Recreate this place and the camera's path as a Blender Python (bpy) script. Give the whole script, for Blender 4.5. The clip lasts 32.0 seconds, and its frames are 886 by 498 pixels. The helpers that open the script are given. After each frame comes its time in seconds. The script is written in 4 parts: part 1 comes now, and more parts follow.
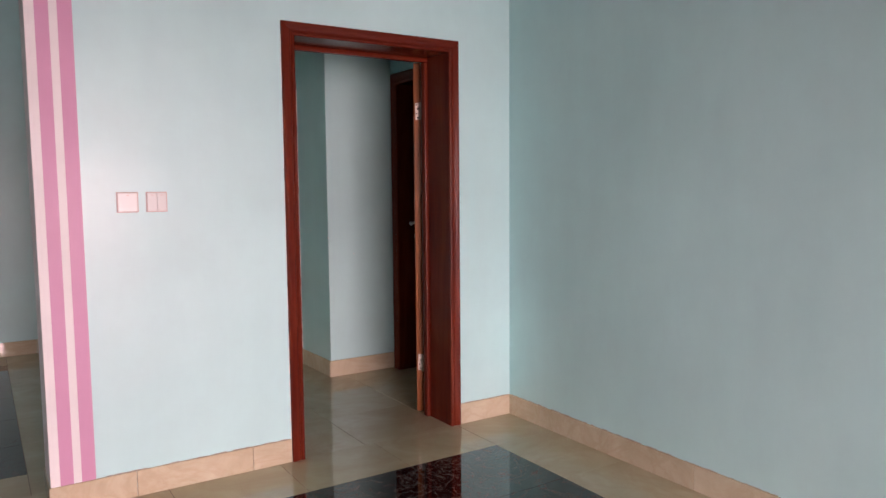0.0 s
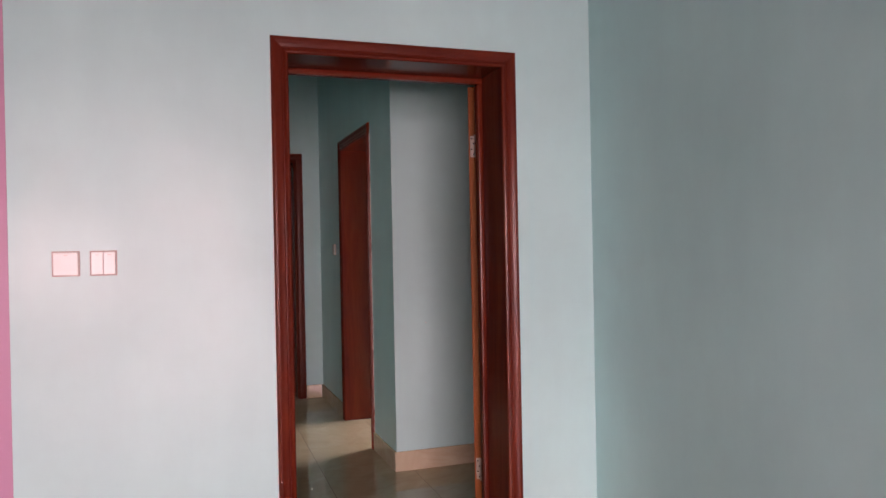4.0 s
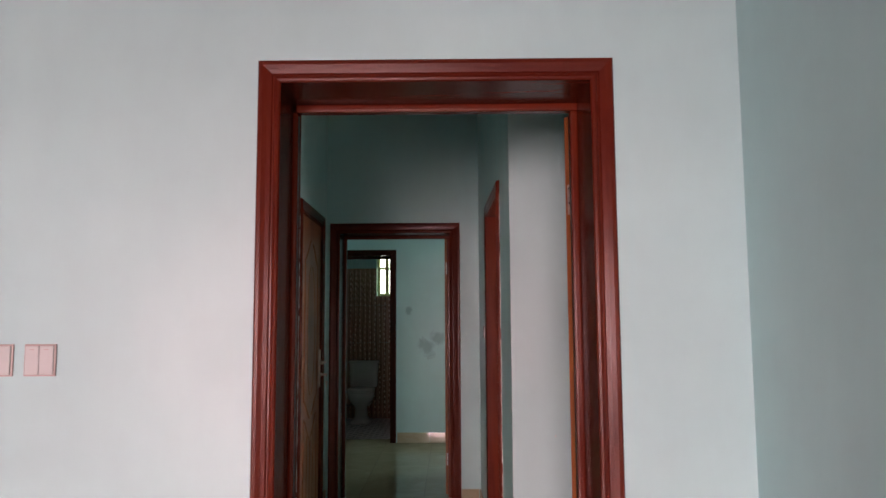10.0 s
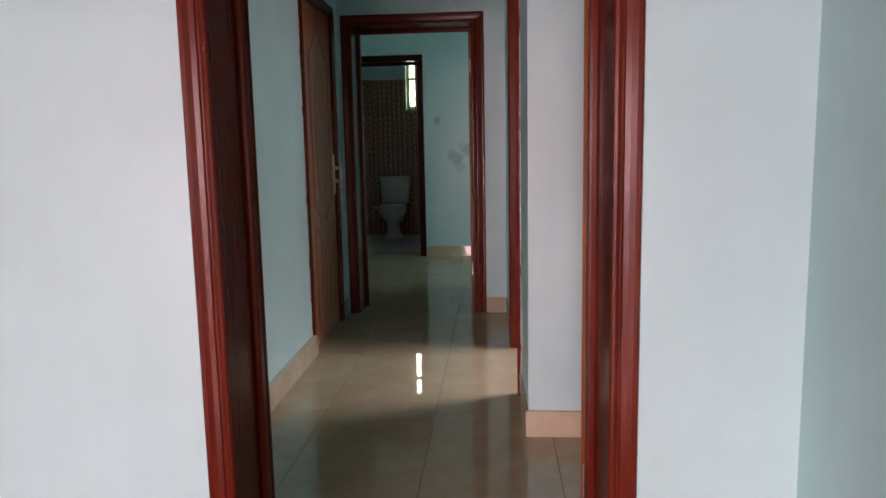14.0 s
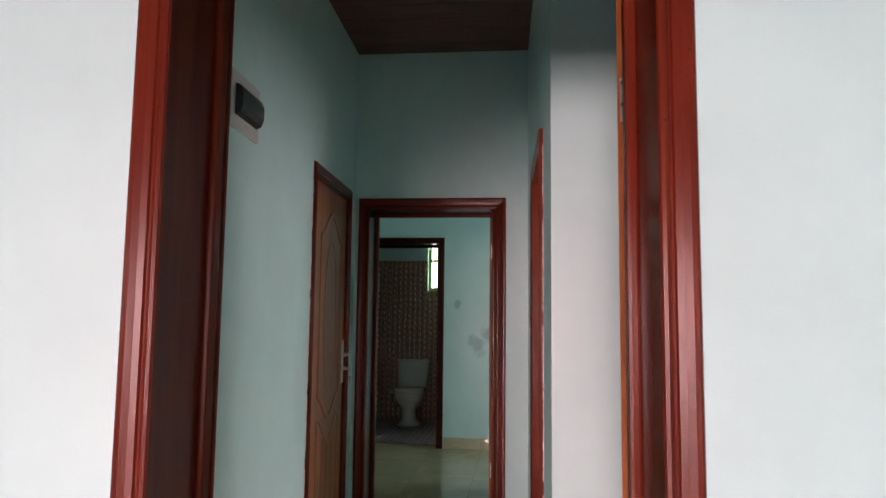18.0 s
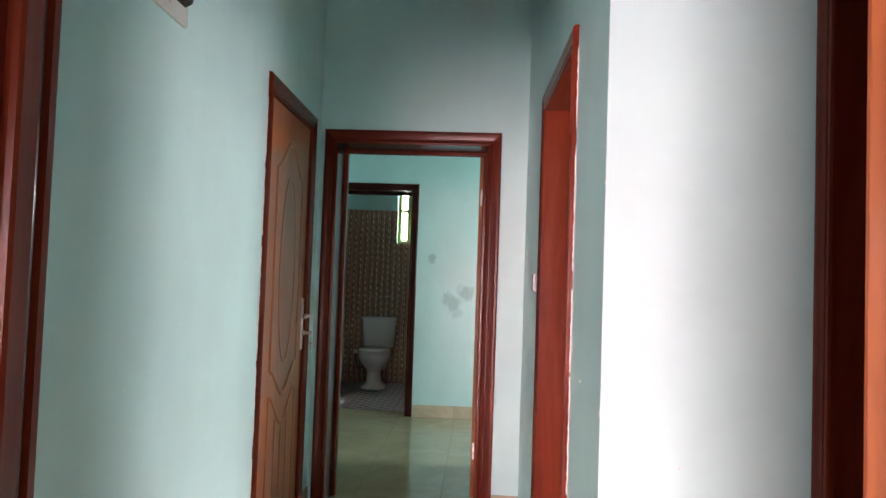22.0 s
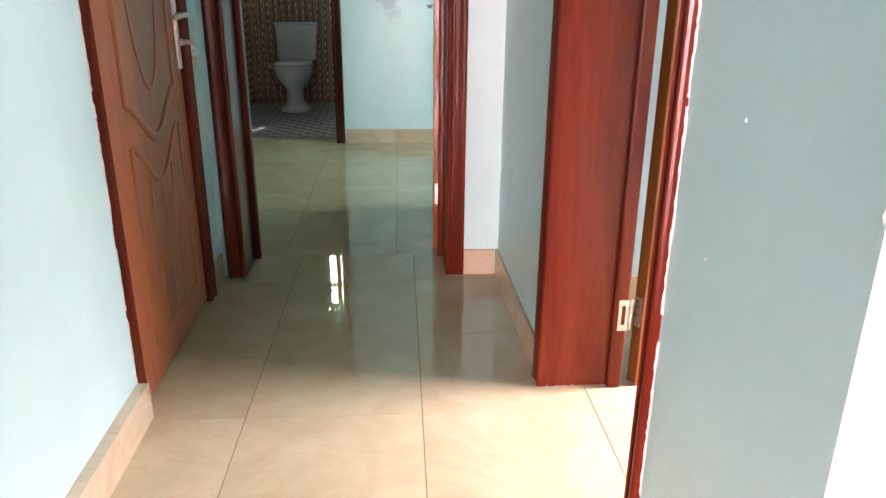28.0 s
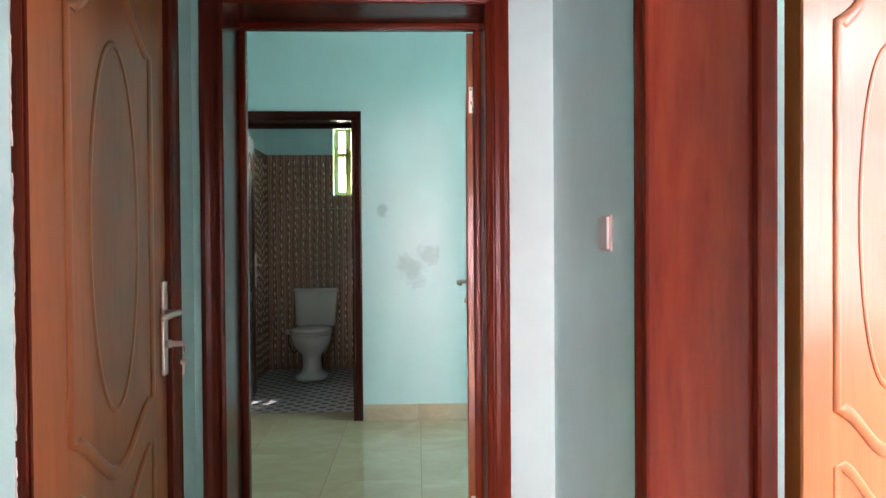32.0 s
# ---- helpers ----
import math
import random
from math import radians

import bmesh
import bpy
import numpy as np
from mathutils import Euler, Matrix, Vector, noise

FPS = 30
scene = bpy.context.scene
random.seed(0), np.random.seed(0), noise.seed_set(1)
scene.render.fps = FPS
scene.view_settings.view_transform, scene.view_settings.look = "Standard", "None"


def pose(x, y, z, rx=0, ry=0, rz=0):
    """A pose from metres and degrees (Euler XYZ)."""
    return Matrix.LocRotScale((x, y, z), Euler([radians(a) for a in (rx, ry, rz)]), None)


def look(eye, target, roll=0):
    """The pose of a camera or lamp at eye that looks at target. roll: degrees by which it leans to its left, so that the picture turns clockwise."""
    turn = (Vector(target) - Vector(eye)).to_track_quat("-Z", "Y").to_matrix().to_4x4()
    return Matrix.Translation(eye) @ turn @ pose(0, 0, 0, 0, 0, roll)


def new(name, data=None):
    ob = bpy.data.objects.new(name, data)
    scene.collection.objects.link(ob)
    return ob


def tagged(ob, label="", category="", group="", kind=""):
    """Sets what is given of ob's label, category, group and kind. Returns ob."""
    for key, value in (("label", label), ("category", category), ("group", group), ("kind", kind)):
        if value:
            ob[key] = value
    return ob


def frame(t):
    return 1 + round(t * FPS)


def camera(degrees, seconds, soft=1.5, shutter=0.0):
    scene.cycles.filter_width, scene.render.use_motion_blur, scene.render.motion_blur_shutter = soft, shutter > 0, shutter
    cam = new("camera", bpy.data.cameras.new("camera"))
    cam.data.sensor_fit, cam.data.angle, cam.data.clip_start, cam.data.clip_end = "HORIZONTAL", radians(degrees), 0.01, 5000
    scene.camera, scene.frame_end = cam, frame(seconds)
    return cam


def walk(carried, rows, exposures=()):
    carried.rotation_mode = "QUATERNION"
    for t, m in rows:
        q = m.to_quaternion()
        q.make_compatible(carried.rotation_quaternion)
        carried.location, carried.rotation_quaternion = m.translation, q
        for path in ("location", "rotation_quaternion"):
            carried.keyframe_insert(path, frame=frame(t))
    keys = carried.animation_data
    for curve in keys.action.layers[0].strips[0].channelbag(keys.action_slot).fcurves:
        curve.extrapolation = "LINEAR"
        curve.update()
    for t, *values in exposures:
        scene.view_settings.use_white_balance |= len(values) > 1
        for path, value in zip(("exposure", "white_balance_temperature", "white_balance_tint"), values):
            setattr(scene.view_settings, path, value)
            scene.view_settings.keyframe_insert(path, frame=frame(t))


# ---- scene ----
cam = camera(62.9, 32.0)
PATH = [
    (0, (0.744, 0.658, 1.337), (1.822, 2.333, 1.162), -0.5),
    (0.5, (0.889, 0.809, 1.347), (1.94, 2.503, 1.181), -1.7),
    (1, (1.023, 0.897, 1.34), (2.039, 2.61, 1.157), -2.3),
    (1.5, (1.196, 0.923, 1.339), (2.142, 2.677, 1.173), -1.9),
    (2, (1.323, 0.983, 1.35), (2.236, 2.754, 1.184), -1.6),
    (2.5, (1.433, 1.087, 1.345), (2.343, 2.864, 1.226), -2.0),
    (3, (1.54, 1.175, 1.35), (2.425, 2.968, 1.298), -1.9),
    (3.5, (1.622, 1.228, 1.346), (2.409, 3.066, 1.31), -1.7),
    (4, (1.708, 1.203, 1.317), (2.35, 3.097, 1.306), -1.1),
    (4.5, (1.823, 1.211, 1.346), (2.329, 3.146, 1.328), -0.3),
    (6.5, (2.124, 1.499, 1.344), (2.393, 3.481, 1.358), -1.4),
    (7, (2.21, 1.53, 1.348), (2.388, 3.522, 1.379), -0.6),
    (7.5, (2.314, 1.595, 1.353), (2.411, 3.591, 1.419), -0.3),
    (8, (2.386, 1.642, 1.359), (2.445, 3.638, 1.471), -0.5),
    (8.5, (2.425, 1.709, 1.357), (2.465, 3.702, 1.53), -0.8),
    (9, (2.441, 1.808, 1.37), (2.477, 3.795, 1.6), -0.2),
    (9.5, (2.473, 1.904, 1.387), (2.489, 3.889, 1.628), -0.2),
    (10, (2.511, 1.98, 1.379), (2.492, 3.971, 1.575), -0.3),
    (10.5, (2.563, 2.04, 1.367), (2.494, 4.034, 1.502), 0.3),
    (11, (2.625, 2.078, 1.375), (2.502, 4.073, 1.437), 1.4),
    (11.5, (2.67, 2.137, 1.357), (2.521, 4.132, 1.329), 1.3),
    (12, (2.679, 2.174, 1.322), (2.517, 4.165, 1.228), 0.1),
    (12.5, (2.692, 2.179, 1.299), (2.528, 4.165, 1.132), -0.9),
    (13, (2.689, 2.23, 1.26), (2.528, 4.21, 1.029), -1.1),
    (13.5, (2.678, 2.304, 1.23), (2.524, 4.277, 0.943), -1.2),
    (15.5, (2.597, 2.573, 1.2), (2.469, 4.561, 1.029), -0.7),
    (16, (2.609, 2.625, 1.228), (2.461, 4.617, 1.128), -0.6),
    (16.5, (2.633, 2.671, 1.248), (2.463, 4.663, 1.231), -0.0),
    (17, (2.646, 2.69, 1.262), (2.463, 4.681, 1.326), 0.2),
    (17.5, (2.663, 2.721, 1.273), (2.464, 4.705, 1.419), 0.5),
    (18, (2.673, 2.732, 1.278), (2.465, 4.71, 1.485), 0.7),
    (18.5, (2.679, 2.759, 1.287), (2.468, 4.73, 1.548), 1.0),
    (19, (2.681, 2.778, 1.295), (2.469, 4.742, 1.605), 0.8),
    (19.5, (2.654, 2.84, 1.294), (2.458, 4.808, 1.589), 1.1),
    (20, (2.605, 2.972, 1.296), (2.441, 4.95, 1.535), 1.2),
    (20.5, (2.555, 3.134, 1.323), (2.424, 5.121, 1.504), 0.8),
    (21, (2.52, 3.23, 1.299), (2.427, 5.223, 1.443), 1.6),
    (21.5, (2.495, 3.366, 1.292), (2.411, 5.361, 1.403), 2.1),
    (22, (2.483, 3.507, 1.295), (2.381, 5.502, 1.38), 2.0),
    (22.5, (2.455, 3.642, 1.281), (2.371, 5.639, 1.344), 2.1),
    (23, (2.395, 3.773, 1.294), (2.341, 5.772, 1.324), 1.0),
    (23.5, (2.35, 3.876, 1.306), (2.333, 5.876, 1.322), 0.7),
    (24, (2.332, 3.94, 1.304), (2.329, 5.94, 1.297), 0.6),
    (24.5, (2.342, 4.037, 1.293), (2.336, 6.037, 1.246), 0.8),
    (26.5, (2.399, 4.505, 1.25), (2.448, 6.47, 0.88), -0.8),
    (27, (2.367, 4.57, 1.232), (2.437, 6.513, 0.764), -0.3),
    (27.5, (2.348, 4.623, 1.201), (2.44, 6.534, 0.618), -0.7),
    (28, (2.32, 4.662, 1.187), (2.434, 6.537, 0.5), 0.5),
    (28.5, (2.291, 4.682, 1.172), (2.404, 6.538, 0.437), 1.0),
    (29, (2.279, 4.727, 1.16), (2.384, 6.573, 0.398), 1.8),
    (29.5, (2.286, 4.864, 1.162), (2.379, 6.739, 0.471), 3.0),
    (30, (2.292, 4.992, 1.169), (2.372, 6.897, 0.566), 3.3),
    (30.5, (2.301, 5.061, 1.188), (2.361, 6.999, 0.696), 2.7),
    (31, (2.31, 5.115, 1.219), (2.36, 7.088, 0.898), 1.1),
    (31.5, (2.299, 5.165, 1.262), (2.357, 7.159, 1.117), -0.0),
    (32, (2.283, 5.2, 1.286), (2.353, 7.199, 1.259), -0.4),
]

EXPOSURES = [(0.0, -0.03, 6400, 3), (2.0, -0.18, 6480, 6), (4.0, -0.27, 6600, 9), (7.0, -0.3, 6700, 9), (9.0, -0.2, 6850, 11), (12.0, -0.12, 6500, 12), (13.0, -0.18, 6480, 12), (16.0, 0.2, 6700, 10),
             (19.0, 0.47, 6850, 12), (20.0, 0.62, 6800, 12), (21.0, 1.2, 6750, 12), (22.0, 1.46, 6650, 10), (23.0, 1.36, 6600, 9),
             (24.5, 1.32, 6600, 9), (27.0, 1.85, 6800, 16), (28.0, 1.8, 6800, 16), (29.0, 1.42, 6850, 15), (30.0, 1.85, 6800, 15), (32.0, 1.82, 6700, 15)]
walk(cam, [(t, look(eye, target, roll)) for t, eye, target, roll in PATH], EXPOSURES)

# ---- daylight ----
SUN_AZ, SUN_EL = radians(19), radians(50)          # measured from +y towards +x
world = bpy.data.worlds.new("sky")
scene.world = world
world.use_nodes = True
wn = world.node_tree
sky = wn.nodes.new("ShaderNodeTexSky")
sky.sky_type = "NISHITA"
sky.sun_disc = False
sky.sun_elevation = SUN_EL
sky.sun_rotation = SUN_AZ
wn.links.new(sky.outputs[0], wn.nodes["Background"].inputs[0])
wn.nodes["Background"].inputs[1].default_value = 0.12
sun = new("sun", bpy.data.lights.new("sun", "SUN"))
sun.data.energy, sun.data.angle, sun.data.color = 3.5, radians(0.6), (1.0, 0.95, 0.88)
sun.matrix_world = look((math.sin(SUN_AZ) * math.cos(SUN_EL) * 30, math.cos(SUN_AZ) * math.cos(SUN_EL) * 30, math.sin(SUN_EL) * 30), (0, 0, 0))


def window_light(name, eye, target, w, h, watts, color, spread=180):
    """Sky light entering by a window opening."""
    d = bpy.data.lights.new(name, "AREA")
    d.shape, d.size, d.size_y, d.energy, d.color = "RECTANGLE", w, h, watts, color
    d.spread = radians(spread)
    ob = new(name, d)
    ob.matrix_world = look(eye, target)
    return ob


WARM, COOL, BED_FILL = (1.0, 0.64, 0.675), (1.0, 0.74, 0.80), (0.90, 0.985, 1.0)   # the last is a tint picked for the bedroom's added lamp
window_light("window_light", (1.1, -3.19, 1.10), (1.4, 0, -0.50), 3.0, 1.96, 236, WARM, 112)
window_light("window_light", (-1.6, -3.19, 1.55), (-1.2, 0, 0.3), 2.2, 1.5, 15, WARM, 120)
window_light("window_light", (4.79, 6.59, 1.55), (2.8, 6.45, 1.2), 0.86, 1.3, 18, COOL, 165)
window_light("window_light", (4.80, 6.59, 1.65), (3.95, 6.30, 0), 0.86, 1.1, 32, COOL, 90)     # the high sky, on the side room's floor
# Fill lamp added for the bedroom; its window is never in view.
window_light("window_light", (5.19, 9.2, 1.55), (0, 9.2, 1.3), 1.2, 1.3, 15, BED_FILL)
window_light("window_light", (1.59, 12.70, 2.075), (1.48, 9.6, 1.5), 0.28, 0.69, 20, (1.0, 0.94, 0.90))
# Fill lamp added to brighten the dining area.
window_light("window_light", (-3.19, 6.0, 1.55), (0, 6.0, 1.4), 1.2, 1.2, 10, COOL)

# ---- materials ----
def mat(name):
    m = bpy.data.materials.new(name)
    m.use_nodes = True
    return m, m.node_tree.nodes, m.node_tree.links, m.node_tree.nodes["Principled BSDF"]


def ramp(ns, stops):
    r = ns.new("ShaderNodeValToRGB")
    while len(r.color_ramp.elements) < len(stops):
        r.color_ramp.elements.new(0.5)
    for e, (p, c) in zip(r.color_ramp.elements, stops):
        e.position, e.color = p, (*c, 1)
    return r


def noise_tex(ns, ls, scale, detail=4, vec=None, rough=0.55, distort=0.0):
    n = ns.new("ShaderNodeTexNoise")
    n.inputs["Scale"].default_value, n.inputs["Detail"].default_value = scale, detail
    n.inputs["Roughness"].default_value, n.inputs["Distortion"].default_value = rough, distort
    if vec is not None:
        ls.new(vec, n.inputs["Vector"])
    return n


def coords(ns, ls, scale=(1, 1, 1), kind="Object", loc=(0, 0, 0), rot=(0, 0, 0)):
    t = ns.new("ShaderNodeTexCoord")
    m = ns.new("ShaderNodeMapping")
    m.inputs["Scale"].default_value, m.inputs["Location"].default_value, m.inputs["Rotation"].default_value = scale, loc, rot
    ls.new(t.outputs[kind], m.inputs["Vector"])
    return m.outputs[0]


def world_coords(ns, ls, scale=(1, 1, 1), turn=0.0):
    g = ns.new("ShaderNodeNewGeometry")
    m = ns.new("ShaderNodeMapping")
    m.inputs["Scale"].default_value, m.inputs["Rotation"].default_value = scale, (0, 0, turn)
    ls.new(g.outputs["Position"], m.inputs["Vector"])
    return m.outputs[0]


def bump(ns, ls, bsdf, height, strength, dist, before=None):
    b = ns.new("ShaderNodeBump")
    b.inputs["Strength"].default_value, b.inputs["Distance"].default_value = strength, dist
    ls.new(height, b.inputs["Height"])
    if before is not None:
        ls.new(before.outputs[0], b.inputs["Normal"])
    ls.new(b.outputs[0], bsdf.inputs["Normal"])
    return b


def mix(ns, ls, fac, a, b, mode="MIX"):
    m = ns.new("ShaderNodeMix")
    m.data_type, m.blend_type = "RGBA", mode
    for sock, v in ((m.inputs[0], fac), (m.inputs[6], a), (m.inputs[7], b)):
        if isinstance(v, (int, float)):
            sock.default_value = v
        elif isinstance(v, tuple):
            sock.default_value = (*v, 1)
        else:
            ls.new(v, sock)
    return m.outputs[2]


def math_node(ns, ls, op, a, b=0.0):
    n = ns.new("ShaderNodeMath")
    n.operation = op
    for sock, v in zip(n.inputs, (a, b)):
        if isinstance(v, (int, float)):
            sock.default_value = v
        else:
            ls.new(v, sock)
    return n.outputs[0]


def paint(name, c, rough=0.37, stains=(), vary=0.07):
    """Satin emulsion with roller marks and patchy sheen; stains: (place, radius) of damp spots."""
    m, ns, ls, b = mat(name)
    w = world_coords(ns, ls)
    big = noise_tex(ns, ls, 1.3, 5, w, 0.6)
    streak = noise_tex(ns, ls, 5.0, 4, world_coords(ns, ls, (1, 1, 0.25)), 0.6)
    r = ramp(ns, [(0.3, tuple(v * 0.93 for v in c)), (0.7, tuple(min(1, v * 1.05) for v in c))])
    ls.new(big.outputs[0], r.inputs[0])
    r2 = ramp(ns, [(0.35, (0.95, 0.955, 0.96)), (0.7, (1, 1, 1))])
    ls.new(streak.outputs[0], r2.inputs[0])
    col = mix(ns, ls, 1.0, r.outputs[0], r2.outputs[0], "MULTIPLY")
    for place, radius in stains:
        v = ns.new("ShaderNodeVectorMath")
        v.operation = "DISTANCE"
        ls.new(w, v.inputs[0])
        v.inputs[1].default_value = place
        edge = noise_tex(ns, ls, 9, 3, w, 0.5, 0.6)
        d = math_node(ns, ls, "ADD", v.outputs["Value"], math_node(ns, ls, "MULTIPLY", edge.outputs[0], radius * 2.0))
        rr = ramp(ns, [(radius * 1.62, (0.64, 0.70, 0.72)), (radius * 1.85, (0.78, 0.82, 0.84)), (radius * 2.10, (1, 1, 1))])
        ls.new(d, rr.inputs[0])
        col = mix(ns, ls, 1.0, col, rr.outputs[0], "MULTIPLY")
    ls.new(col, b.inputs["Base Color"])
    rr = ramp(ns, [(0.25, (rough - vary,) * 3), (0.75, (rough + vary,) * 3)])
    sheen = noise_tex(ns, ls, 2.2, 2, world_coords(ns, ls, (1.4, 1.4, 0.9)), 0.5)
    ls.new(sheen.outputs[0], rr.inputs[0])
    ls.new(rr.outputs[0], b.inputs["Roughness"])
    b.inputs["Specular IOR Level"].default_value = 0.5
    fine = noise_tex(ns, ls, 160, 3, w)
    lumps = noise_tex(ns, ls, 3.2, 3, w)
    b1 = bump(ns, ls, b, lumps.outputs[0], 0.35, 0.02)
    bump(ns, ls, b, fine.outputs[0], 0.12, 0.002, b1)
    return m


def wood(name, dark, mid, light, axis, rough=0.22, coat=0.0, gloss=0.19):
    """Varnished hardwood; axis: the way of the grain."""
    m, ns, ls, b = mat(name)
    along, across = 0.5, 4.2
    sc = [across] * 3
    sc["xyz".index(axis)] = along
    info = ns.new("ShaderNodeObjectInfo")
    v = coords(ns, ls, tuple(sc))
    off = ns.new("ShaderNodeVectorMath")
    off.operation = "ADD"
    ls.new(v, off.inputs[0])
    ls.new(math_node(ns, ls, "MULTIPLY", info.outputs["Random"], 37.0), off.inputs[1])
    n = noise_tex(ns, ls, 1.6, 6, off.outputs[0], 0.62, 0.7)
    fine = noise_tex(ns, ls, 14, 4, off.outputs[0], 0.6)
    r = ramp(ns, [(0.25, dark), (0.5, mid), (0.78, light)])
    ls.new(n.outputs[0], r.inputs[0])
    r2 = ramp(ns, [(0.32, (0.80, 0.76, 0.75)), (0.5, (1, 1, 1))])
    ls.new(fine.outputs[0], r2.inputs[0])
    ls.new(mix(ns, ls, 0.6, r.outputs[0], r2.outputs[0], "MULTIPLY"), b.inputs["Base Color"])
    b.inputs["Roughness"].default_value = rough
    b.inputs["Coat Weight"].default_value = coat
    b.inputs["Coat Roughness"].default_value = 0.12
    b.inputs["Specular IOR Level"].default_value = gloss
    bump(ns, ls, b, fine.outputs[0], 0.03, 0.0008)
    return m


def tile(name, dark, mid, light, rough=0.06, scale=2.2, vein=None, wave=0.005):
    """Polished porcelain with cloudy veining, offset tile by tile."""
    m, ns, ls, b = mat(name)
    info = ns.new("ShaderNodeObjectInfo")
    w = world_coords(ns, ls)
    off = ns.new("ShaderNodeVectorMath")
    off.operation = "ADD"
    ls.new(w, off.inputs[0])
    ls.new(math_node(ns, ls, "MULTIPLY", info.outputs["Random"], 23.0), off.inputs[1])
    n = noise_tex(ns, ls, scale, 7, off.outputs[0], 0.62, 1.6)
    r = ramp(ns, [(0.3, dark), (0.5, mid), (0.72, light)])
    ls.new(n.outputs[0], r.inputs[0])
    col = r.outputs[0]
    if vein:
        mp = ns.new("ShaderNodeMapping")
        mp.inputs["Rotation"].default_value = (0, 0, 0.7)
        mp.inputs["Scale"].default_value = vein[2]
        ls.new(off.outputs[0], mp.inputs[0])
        vn = noise_tex(ns, ls, vein[1], 5, mp.outputs[0], 0.6, 2.2)
        a = math_node(ns, ls, "ABSOLUTE", math_node(ns, ls, "SUBTRACT", vn.outputs[0], 0.5))
        vr = ramp(ns, [(0.0, (1, 1, 1)), (vein[3], (0, 0, 0))])
        ls.new(a, vr.inputs[0])
        col = mix(ns, ls, math_node(ns, ls, "MULTIPLY", vr.outputs[0], vein[4]), col, vein[0])
    shade = ramp(ns, [(0.0, (0.95, 0.95, 0.95)), (1.0, (1, 1, 1))])
    ls.new(info.outputs["Random"], shade.inputs[0])
    ls.new(mix(ns, ls, 1.0, col, shade.outputs[0], "MULTIPLY"), b.inputs["Base Color"])
    b.inputs["Roughness"].default_value = rough
    b.inputs["IOR"].default_value = 1.72
    wv = noise_tex(ns, ls, 7.0, 2, off.outputs[0])
    bump(ns, ls, b, wv.outputs[0], wave, 0.01)
    return m


def plain(name, c, rough=0.5, metal=0.0, grain=40.0, amount=0.06):
    m, ns, ls, b = mat(name)
    n = noise_tex(ns, ls, grain, 4, coords(ns, ls))
    r = ramp(ns, [(0.3, tuple(v * (1 - amount) for v in c)), (0.7, tuple(min(1, v * (1 + amount)) for v in c))])
    ls.new(n.outputs[0], r.inputs[0])
    ls.new(r.outputs[0], b.inputs["Base Color"])
    b.inputs["Roughness"].default_value, b.inputs["Metallic"].default_value = rough, metal
    return m


MINT = (0.50, 0.80, 0.80)
paint_mint = paint("mint_paint", MINT)
paint_bed = paint("bedroom_mint_paint", MINT, 0.32, [((2.24, 10.361, 1.07), 0.11), ((2.36, 10.361, 1.18), 0.09), ((2.028, 10.361, 1.492), 0.045)], 0.03)
# White for ceilings out of view, picked to bounce more light.
ceiling_bounce = paint("bounce_ceiling_white", (0.80, 0.80, 0.78))
paint_white = paint("white_paint", (0.76, 0.79, 0.79), 0.5)
paint_pink = paint("pink_paint", (0.54, 0.29, 0.46), 0.5)
mahog_v = wood("mahogany_upright", (0.078, 0.010, 0.006), (0.122, 0.018, 0.008), (0.175, 0.034, 0.014), "z")
mahog_h = wood("mahogany_level", (0.078, 0.010, 0.006), (0.122, 0.018, 0.008), (0.175, 0.034, 0.014), "x")
leaf_wood = wood("door_leaf_veneer", (0.28, 0.084, 0.031), (0.36, 0.118, 0.045), (0.44, 0.158, 0.060), "z", 0.31, 0.0, 0.33)
# The mahogany ramps darkened, for the bathroom door and the nail dents.
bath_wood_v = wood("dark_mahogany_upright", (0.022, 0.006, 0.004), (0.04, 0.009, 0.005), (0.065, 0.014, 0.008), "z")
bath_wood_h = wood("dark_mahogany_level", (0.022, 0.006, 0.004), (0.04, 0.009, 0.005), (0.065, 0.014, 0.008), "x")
edge_wood = wood("door_edge_wood", (0.18, 0.056, 0.013), (0.25, 0.084, 0.022), (0.33, 0.12, 0.036), "z", 0.4, 0.2)
beige_tile = tile("beige_porcelain", (0.425, 0.398, 0.252), (0.47, 0.448, 0.290), (0.54, 0.52, 0.355), 0.010, 2.0, ((0.40, 0.33, 0.21), 1.5, (1.0, 1.8, 1.0), 0.05, 0.22))
skirt_tile = tile("skirting_porcelain", (0.50, 0.455, 0.32), (0.56, 0.525, 0.38), (0.63, 0.61, 0.46), 0.05, 2.2, ((0.44, 0.34, 0.22), 2.2, (1.0, 1.6, 1.6), 0.09, 0.35))
black_tile = tile("black_porcelain", (0.004, 0.004, 0.005), (0.010, 0.009, 0.010), (0.075, 0.052, 0.045), 0.015, 7.0, ((0.22, 0.17, 0.15), 6.0, (1.0, 1.0, 1.0), 0.022, 0.65))
grout = plain("grout", (0.16, 0.11, 0.075), 0.9)
grey_mortar = plain("grey_mortar", (0.36, 0.33, 0.29), 0.95, 0, 80, 0.2)
plaster = plain("raw_plaster", (0.78, 0.77, 0.74), 0.9, 0, 60, 0.1)
china = plain("white_ceramic", (0.80, 0.79, 0.78), 0.05, 0, 3, 0.02)
chrome = plain("satin_nickel", (0.66, 0.60, 0.54), 0.33, 0.95)
nickel = plain("dull_nickel", (0.50, 0.46, 0.40), 0.38, 1.0)
steel = plain("bright_chrome", (0.75, 0.75, 0.75), 0.12, 1.0)
plastic = plain("switch_plastic", (0.62, 0.69, 0.68), 0.25, 0, 20, 0.02)
